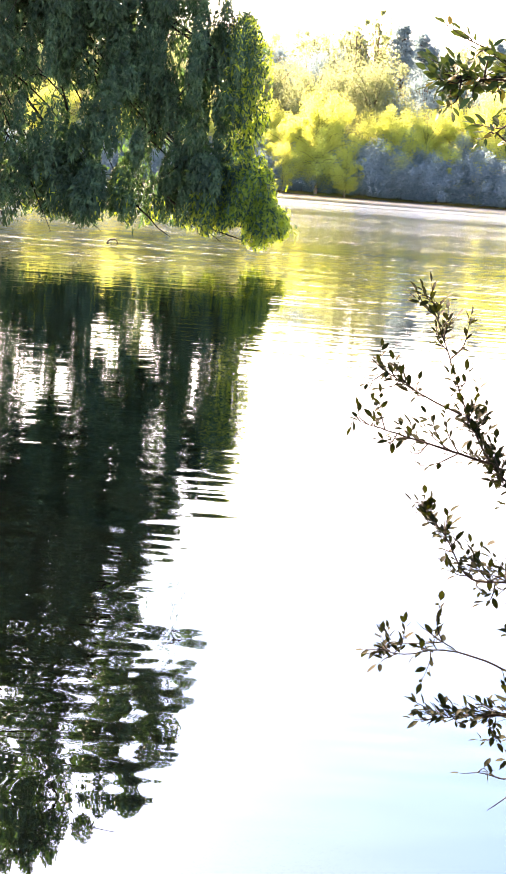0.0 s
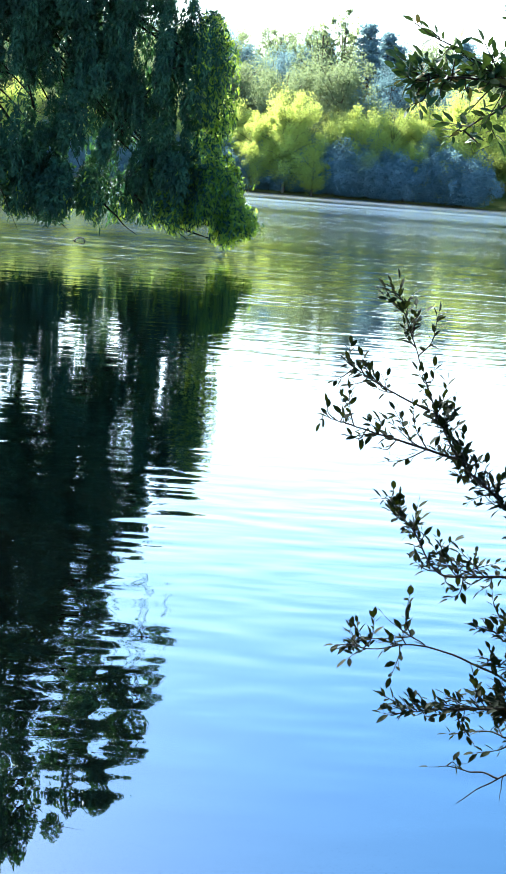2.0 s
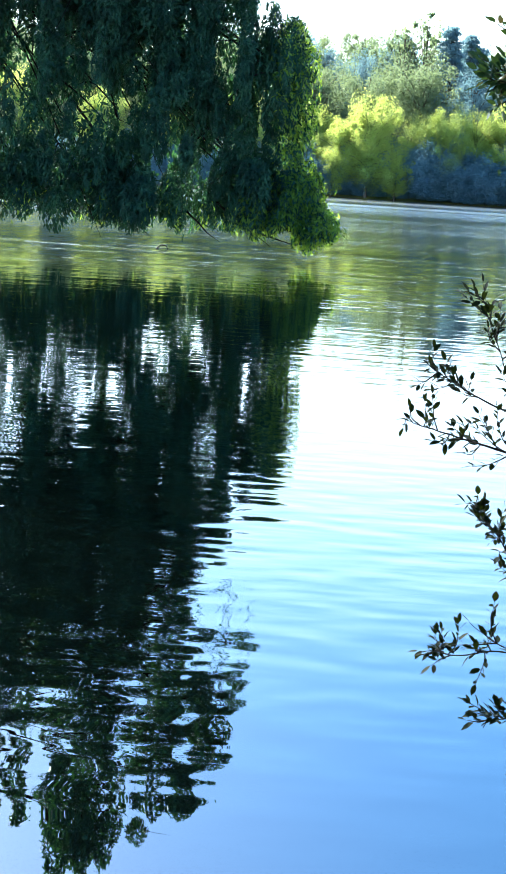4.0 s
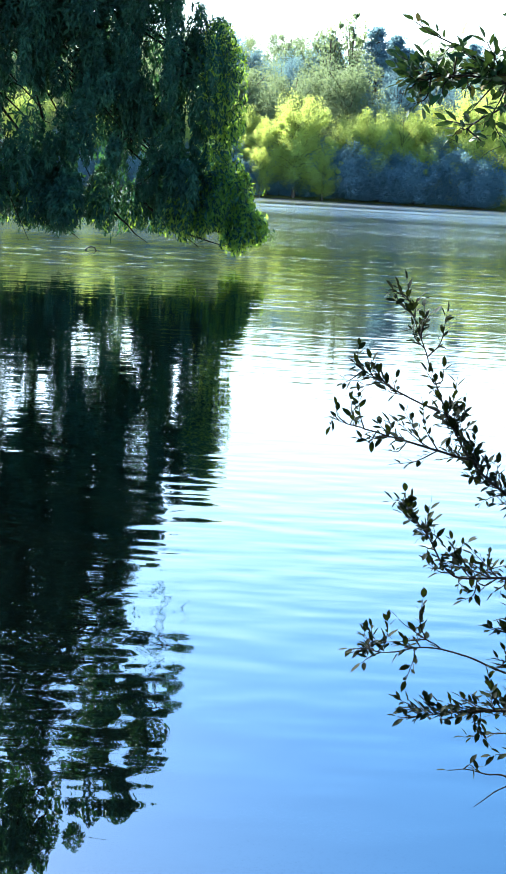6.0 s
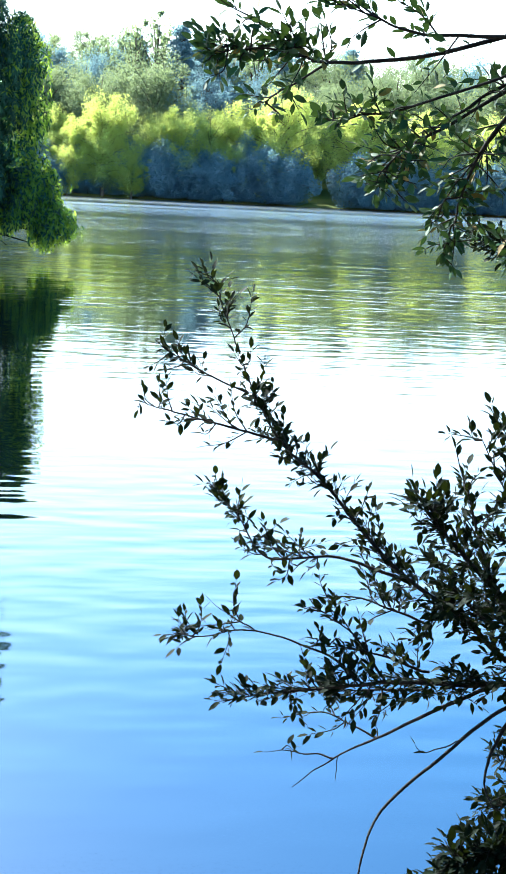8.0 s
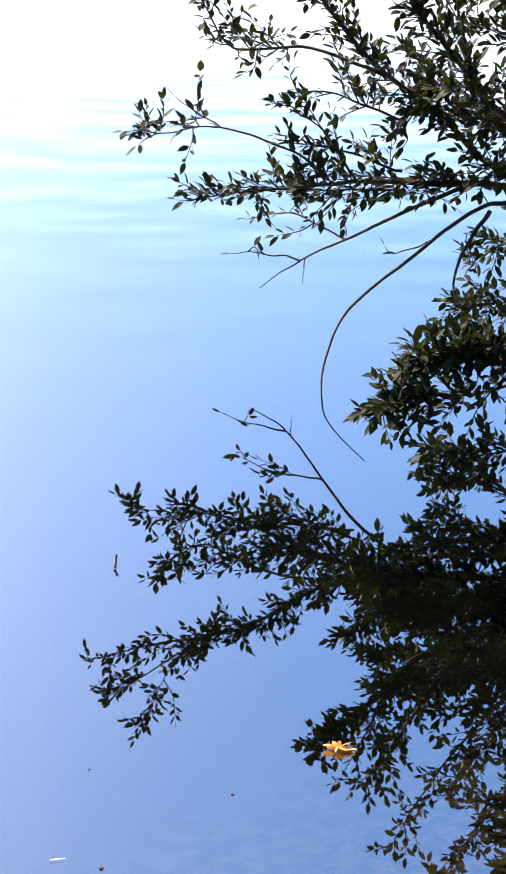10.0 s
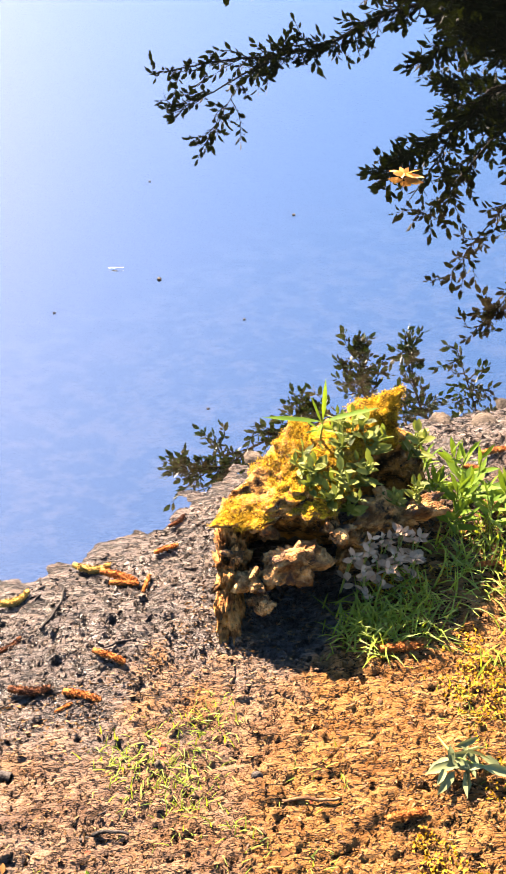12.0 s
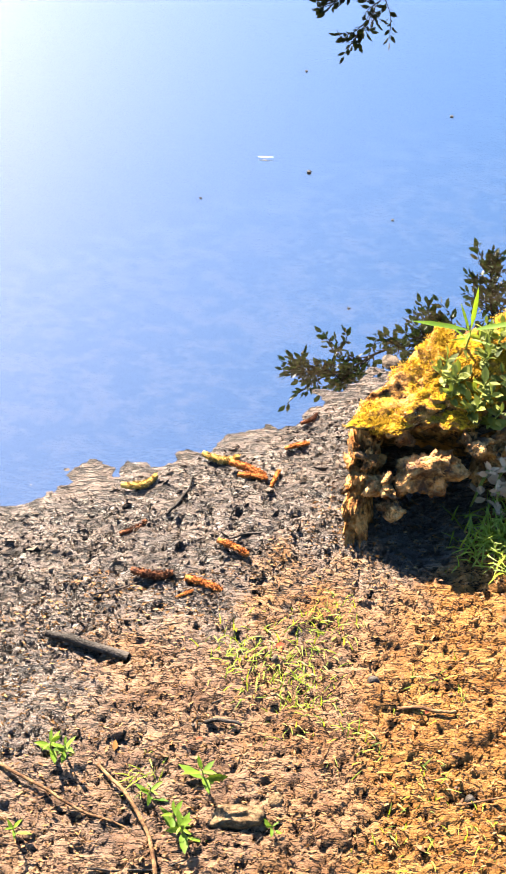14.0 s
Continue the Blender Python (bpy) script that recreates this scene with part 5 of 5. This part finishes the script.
M_STEM = leaf_material("green_stem", (0.06, 0.10, 0.02), (0.12, 0.16, 0.03), (0.2, 0.3, 0.03), 0.1)
def build_sprout(x, y, z):
    """A lance-leaved sprout: one leaf upright, two long ones spread wide, short ones at the foot."""
    ob = thing("sprout", "bright green sprout with long pointed leaves on the mossy rock", "plant", (x, y, z), "plants on the bank")
    part("stem", tubes("stem", [(bent([(0, 0, -0.03), (0.001, 0, 0.012), (0, -0.001, 0.03)], 4), 0.0016, 0.0010)], M_STEM, 6), ob)
    me = blade_mesh("leaf", np.zeros((1, 3)), np.array([[1.0, 0, 0]]), np.array([1.0]), np.array([0.115]), M_SPROUT, np.array([0.0]))
    for h, ang, up, ln in ((0.028, 180, 0.14, 0.078), (0.028, 8, 0.20, 0.076), (0.030, 90, 2.6, 0.060), (0.024, 250, 0.7, 0.045), (0.022, 120, 0.9, 0.040),
                           (0.012, 215, 0.5, 0.036), (0.012, 320, 0.5, 0.038), (0.010, 150, 0.3, 0.032)):
        a = Vector((math.cos(radians(ang)), math.sin(radians(ang)), up)).normalized()
        leaf = part("leaf", me, ob)
        leaf.matrix_basis = Matrix.Translation((0, 0, h)) @ a.to_track_quat("X", "Z").to_matrix().to_4x4() @ Matrix.Diagonal((ln, ln, ln * 1.4, 1))


build_sprout(0.376, 1.352, 0.205)
for k, (x, y, z, s) in enumerate(((0.352, 1.315, 0.195, 0.036), (0.372, 1.300, 0.195, 0.040), (0.395, 1.335, 0.20, 0.038), (0.416, 1.355, 0.205, 0.044), (0.437, 1.340, 0.20, 0.042),
                                  (0.400, 1.295, 0.19, 0.042), (0.425, 1.300, 0.185, 0.042), (0.385, 1.270, 0.180, 0.036), (0.408, 1.265, 0.175, 0.032),
                                  (0.505, 1.372, 0.150, 0.042), (0.400, 1.365, 0.205, 0.036), (0.360, 1.285, 0.190, 0.030), (0.500, 1.290, 0.165, 0.030), (0.470, 1.285, 0.165, 0.026))):
    build_weed("leafy_weed", x, y, z - 0.014, s * 0.88, 7, M_WEED, "green leafy weed growing out of the rock", 40 + k, 0.7, 3, 0.50)
for k, (x, y, s) in enumerate(((0.545, 1.355, 0.055), (0.575, 1.340, 0.06), (0.605, 1.360, 0.065), (0.530, 1.375, 0.05), (0.64, 1.33, 0.055), (0.590, 1.395, 0.05), (0.555, 1.300, 0.05), (0.615, 1.300, 0.05))):
    build_weed("leafy_weed", x, y, bank(x, y) + 0.02, s, 9, M_SPROUT, "lance-leaved green weed beside the rock", 60 + k, 1.0, 2, 0.24)
for k, (x, y, z, s) in enumerate(((0.405, 1.215, 0.13, 0.030), (0.43, 1.225, 0.13, 0.034), (0.455, 1.235, 0.13, 0.030), (0.43, 1.195, 0.115, 0.026), (0.48, 1.245, 0.135, 0.032), (0.450, 1.205, 0.12, 0.030), (0.500, 1.245, 0.125, 0.030), (0.47, 1.215, 0.12, 0.03), (0.495, 1.220, 0.115, 0.028))):
    build_weed("dull_weed", x, y, z - 0.012, s * 0.72, 9, M_IVY, "brownish-purple low weed under the rock shelf", 80 + k, 0.4, 2, 0.56, max(0.01, z - 0.012 - bank(x, y) + 0.005))
for k, (x, y, s, n) in enumerate(((0.068, 0.752, 0.030, 9), (0.086, 0.812, 0.036, 7), (-0.084, 0.842, 0.028, 9), (0.027, 0.792, 0.026, 6), (-0.068, 0.838, 0.026, 7), (0.056, 0.768, 0.026, 7),
                                  (0.16, 0.762, 0.018, 5), (-0.11, 0.742, 0.024, 5))):
    build_weed("rosette_plant", x, y, bank(x, y) + 0.003, s, n, M_SPROUT, "small fresh green rosette plant in ochre earth", 100 + k, 0.35, 1, 0.36)


def build_wilted():
    ob = thing("wilted_sprig", "fallen sprig of limp grey-green leaves on leaf litter", "sprig", (0.505, 0.945, bank(0.505, 0.945) + 0.004))
    r = np.random.default_rng(8)
    part("stem", tubes("stem", [(bent([(-0.02, 0.03, 0.012), (0.0, 0.0, 0.016), (0.05, -0.012, 0.006), (0.09, -0.02, 0.004)], 6), 0.0018, 0.0012)], M_STEM, 6), ob)
    me = blade_mesh("leaf", np.zeros((1, 3)), np.array([[1.0, 0, 0]]), np.array([1.0]), np.array([0.34]), M_WILT_ONE, np.array([0.0]))
    for ang, ln, dz in ((15, 0.04, 0.2), (60, 0.038, 0.5), (95, 0.04, 0.6), (195, 0.036, 0.4), (240, 0.04, 0.3), (290, 0.036, 0.5), (338, 0.04, 0.25), (170, 0.058, -0.1), (188, 0.062, -0.12), (205, 0.050, -0.15), (228, 0.052, -0.2), (252, 0.055, -0.2), (275, 0.048, -0.22), (300, 0.050, -0.15), (325, 0.055, -0.1), (345, 0.06, -0.08), (20, 0.045, 0.0), (120, 0.042, 0.05), (140, 0.04, 0.0)):
        a = Vector((math.cos(radians(ang)), math.sin(radians(ang)), dz)).normalized()
        leaf = part("leaf", me, ob)
        leaf.matrix_basis = Matrix.Translation((r.uniform(-0.018, 0.028), r.uniform(-0.016, 0.016), r.uniform(0.008, 0.02))) @ a.to_track_quat("X", "Z").to_matrix().to_4x4() @ Matrix.Rotation(r.uniform(-1.3, 1.3), 4, "X") @ Matrix.Diagonal((ln * r.uniform(0.5, 0.9), ln * 0.7, ln * r.uniform(1.5, 3.0), 1))


M_WILT_ONE = leaf_material("wilted_leaf_single", (0.035, 0.048, 0.020), (0.135, 0.15, 0.068), (0.10, 0.12, 0.045), 0.15, 0.75, True, shine=0.08)
build_wilted()


def build_floating():
    ob = thing("floating_leaf", "crumpled orange dead leaf floating on the still water", "leaf", (0.617, 2.075, 0.003))
    for k, (ang, ln, wd, roll, up) in enumerate(((-12, 0.036, 0.016, 0.25, -6), (14, 0.030, 0.013, 0.9, -14), (52, 0.017, 0.010, -0.6, -22), (118, 0.015, 0.010, 0.5, -26), (168, 0.026, 0.014, -0.3, -8),
                                            (196, 0.022, 0.011, 0.8, -16), (248, 0.014, 0.010, -0.7, -4), (318, 0.019, 0.011, 0.4, -3), (285, 0.012, 0.009, 1.1, -30))):
        me = blade_mesh("blade", np.zeros((1, 3)), np.array([[1.0, 0, 0]]), np.array([ln]), np.array([wd]), M_DEAD, np.array([roll]))
        b = part("blade", me, ob)
        b.matrix_basis = pose(0, 0, 0.0008 * k, 0, up, ang)
    part("stalk", tubes("stalk", [(bent([(0, 0, 0), (0.02, 0.012, 0.002), (0.036, 0.016, 0.0)], 4), 0.001, 0.0006)], M_STICK_DARK), ob)
    f = thing("feather", "tiny white feather floating on still water", "feather", (0.130, 1.854, 0.003))
    part("vane", blade_mesh("vane", np.array([[-0.012, 0, 0]]), np.array([[1.0, 0.1, 0]]), np.array([0.011]), np.array([0.0035]), M_FEATHER, np.array([0.0])), f)
    part("quill", tubes("quill", [(bent([(-0.016, 0, 0), (-0.005, 0, 0.001), (0.008, 0.001, 0.001)], 3), 0.0006, 0.0003)], M_FEATHER), f)
    t = thing("floating_twig", "dark bit of twig with a curled leaf on the water", "twig", (0.266, 2.671, 0.004))
    part("stem", tubes("stem", [(bent([(0, -0.012, 0), (0.002, 0, 0.008), (0.004, 0.004, 0.022)], 4), 0.0036, 0.0016)], M_STICK_DARK), t)
    part("leaf", blade_mesh("leaf", np.array([[0.0, 0, 0.006]]), np.array([[0.5, 0, 0.85]]), np.array([0.020]), np.array([0.008]), M_STICK_DARK, np.array([0.3])), t)
    for x, y, s in ((0.193, 1.832, 0.007), (0.321, 1.745, 0.004), (0.255, 1.567, 0.004), (0.030, 1.76, 0.004), (0.185, 2.06, 0.004), (0.42, 1.98, 0.005)):
        q = part("floating_crumb", stone_mesh("floating_crumb", [(a * s / 2, b * s / 3, c * s / 5) for c in (-1, 1) for a, b in ((-1, -1), (1, -0.8), (0.9, 1), (-1, 0.8))], M_STICK_DARK, 4, s * 0.2, 2 / s, x * 9, 0.4))
        q.location = (x, y, 0.001)
        tagged(q, "tiny dark crumb of bark afloat near the shore", "crumb", "crumbs on the water")
    d = thing("driftwood", "curled dark bit of driftwood afloat by the willow", "driftwood", (-3.58, 33.7, 0.02))
    part("stem", tubes("stem", [(bent([(-0.13, 0, -0.02), (-0.05, 0.1, 0.05), (0.07, 0.05, 0.05), (0.13, -0.05, -0.02)], 6), 0.02, 0.012)], M_STICK_DARK, 8), d)


build_floating()


# ------------------------------------------------------------ grass, litter, crumbs of mud
def scatter(n, x0, x1, y0, y1, keep):
    out = []
    while len(out) < n:
        x, y = rng.uniform(x0, x1), rng.uniform(y0, y1)
        if keep(x, y):
            out.append((x, y, bank(x, y)))
    return np.array(out)


def shore_gap(x, y):
    return float(np.interp(x, SHORE_X, SHORE_Y)) - y


def build_grass():
    spots = [(0.420, 1.150, 0.028, 260), (0.455, 1.165, 0.035, 320), (0.50, 1.170, 0.035, 260), (0.57, 1.25, 0.04, 240), (0.63, 1.28, 0.05, 260),
             (0.60, 1.10, 0.04, 60), (0.68, 1.18, 0.05, 200), (0.56, 1.02, 0.05, 140), (0.64, 1.02, 0.05, 160), (0.20, 0.99, 0.035, 150), (0.225, 1.03, 0.025, 110), (0.18, 0.93, 0.035, 140), (0.15, 0.955, 0.04, 120), (0.205, 0.905, 0.03, 80),
             (0.12, 0.98, 0.025, 140), (0.02, 0.815, 0.018, 60), (0.26, 0.86, 0.03, 40), (0.33, 0.82, 0.03, 50), (0.38, 0.76, 0.04, 70), (0.30, 0.75, 0.03, 40), (0.35, 0.95, 0.03, 40)]
    P, A, L = [], [], []
    for x, y, s, n in spots:
        n = int(n * 0.72)
        p = np.array([x, y]) + rng.normal(0, s * 0.7, (n, 2))
        q = np.array([(a, b, bank(a, b) - 0.001) for a, b in p])
        P.append(q)
        A.append(unit(rng.normal(0, 0.55, (n, 3)) * np.array([1, 1, 0.2]) + np.array([0, -0.15, 0.75])))
        L.append(rng.uniform(0.010, 0.042, n) if x > 0.4 and y > 1.05 else rng.uniform(0.006, 0.018, n))
    P, A, L = np.vstack(P), np.vstack(A), np.concatenate(L)
    # each blade bends over at two thirds
    side = unit(np.cross(A, np.array([0, 0, 1.0])))
    w = (np.minimum(0.0011, L * 0.045) + 0.0003 * rng.random(len(P)))[:, None] * side
    k = P + A * L[:, None] * 0.6
    tip = P + A * L[:, None] + np.stack([A[:, 0], A[:, 1], -0.35 + 0 * A[:, 2]], 1) * L[:, None] * 0.35
    v = np.stack([P - w, P + w, k - w * 0.8, k + w * 0.8, tip - w * 0.15, tip + w * 0.15], 1)
    q = (np.array([(0, 1, 3, 2), (2, 3, 5, 4)])[None] + (np.arange(len(P)) * 6)[:, None, None]).reshape(-1, 4)
    tagged(new("grass", soup("grass", v.reshape(-1, 3), q, M_GRASS)), "short green grass tufts on the bank beside the rock", "grass", kind="stuff")


build_grass()


def build_litter():
    n = 26000
    p = scatter(n, -0.45, 0.98, 0.56, 1.6, lambda x, y: shore_gap(x, y) > 0.20 + 0.07 * fbm(x, y, 1, 7, 2) or (x > 0.3 and shore_gap(x, y) > 0.3))
    size = rng.uniform(0.0022, 0.0066, n) * np.where(rng.random(n) < 0.05, 1.7, 1.0)
    ax = unit(rng.normal(0, 1, (n, 3)) * np.array([1, 0.4, 0.22]))
    tagged(new("leaf_litter", chips("leaf_litter", p + np.array([0, 0, 0.0012]), ax, size, size * rng.uniform(0.20, 0.50, n), M_LITTER, 0.16)), "ochre and brown crumbs of dead leaves on the earth", "leaf litter", kind="stuff")
    n = 9000
    p = scatter(n, -0.45, 1.0, 0.8, 1.9, lambda x, y: 0.012 < shore_gap(x, y) < 0.27 + 0.07 * fbm(x, y, 1, 7, 2))
    size = rng.uniform(0.003, 0.007, n) * np.where(rng.random(n) < 0.04, 2.2, 1.0)
    ax = unit(rng.normal(0, 1, (n, 3)) * np.array([1, 0.6, 0.22]))
    tagged(new("mud_crumbs", chips("mud_crumbs", p + np.array([0, 0, 0.001]), ax, size, size * rng.uniform(0.3, 0.6, n), M_MUD_CRUMB, 0.15)), "wet grey crumbs of mud and rotten leaf by the water", "mud", kind="stuff")
    n = 9000
    p = scatter(n, 0.44, 0.90, 0.70, 1.24, lambda x, y: fbm(x, y, 2, 9, 3) + (x - 0.60) * 1.2 + (0.12 if y > 1.0 else 0) > rng.uniform(-0.1, 0.25))
    size = rng.uniform(0.003, 0.008, n)
    ax = unit(rng.normal(0, 0.7, (n, 3)) + np.array([0, 0, 0.5]))
    tagged(new("moss_carpet", chips("moss_carpet", p + np.array([0, 0, 0.002]), ax, size, size * 0.45, M_MOSS_TUFT, 0.3)), "yellow moss and straw spread over the earth", "moss", kind="stuff")
    n = 14
    p = scatter(n, -0.35, 0.75, 0.65, 1.25, lambda x, y: shore_gap(x, y) > 0.22)
    me = blade_mesh("dead_leaf", np.zeros((1, 3)), np.array([[1.0, 0, 0]]), np.array([1.0]), np.array([0.5]), M_DEAD_ONE, np.array([0.0]))
    for k in range(n):
        ob = new("dead_leaf", me)
        s = rng.uniform(0.010, 0.024)
        ob.matrix_basis = Matrix.Translation(p[k] + np.array([0, 0, 0.003])) @ Matrix.Rotation(rng.uniform(0, 6.28), 4, "Z") @ Matrix.Rotation(rng.uniform(-0.4, 0.4), 4, "X") @ Matrix.Diagonal((s, s, s, 1))
        tagged(ob, "small curled dead leaf lying on the bank", "leaf", "dead leaves on the bank")


M_RED = leaf_material("red_leaf_scrap", (0.22, 0.030, 0.012), (0.36, 0.07, 0.02), (0.3, 0.06, 0.02), 0.2, 0.6, True)
M_DEAD_ONE = leaf_material("dead_leaf_single", (0.05, 0.022, 0.010), (0.20, 0.095, 0.028), (0.12, 0.06, 0.015), 0.15, 0.8, True, shine=0.05)
build_litter()


def red_scraps():
    me = blade_mesh("leaf_scrap", np.zeros((1, 3)), np.array([[1.0, 0, 0]]), np.array([1.0]), np.array([0.7]), M_RED, np.array([0.0]))
    for x, y, s, turn in ((0.160, 0.985, 0.011, 20), (0.168, 0.978, 0.009, 130), (0.152, 0.979, 0.008, 250), (0.330, 0.905, 0.007, 60), (0.075, 0.860, 0.007, 10), (0.245, 0.815, 0.008, 190)):
        ob = new("leaf_scrap", me)
        ob.matrix_basis = pose(x, y, bank(x, y) + 0.003, 15, -8, turn) @ Matrix.Diagonal((s, s, s, 1))
        tagged(ob, "tiny red scrap of dead leaf on the bank", "leaf", "dead leaves on the bank")


red_scraps()
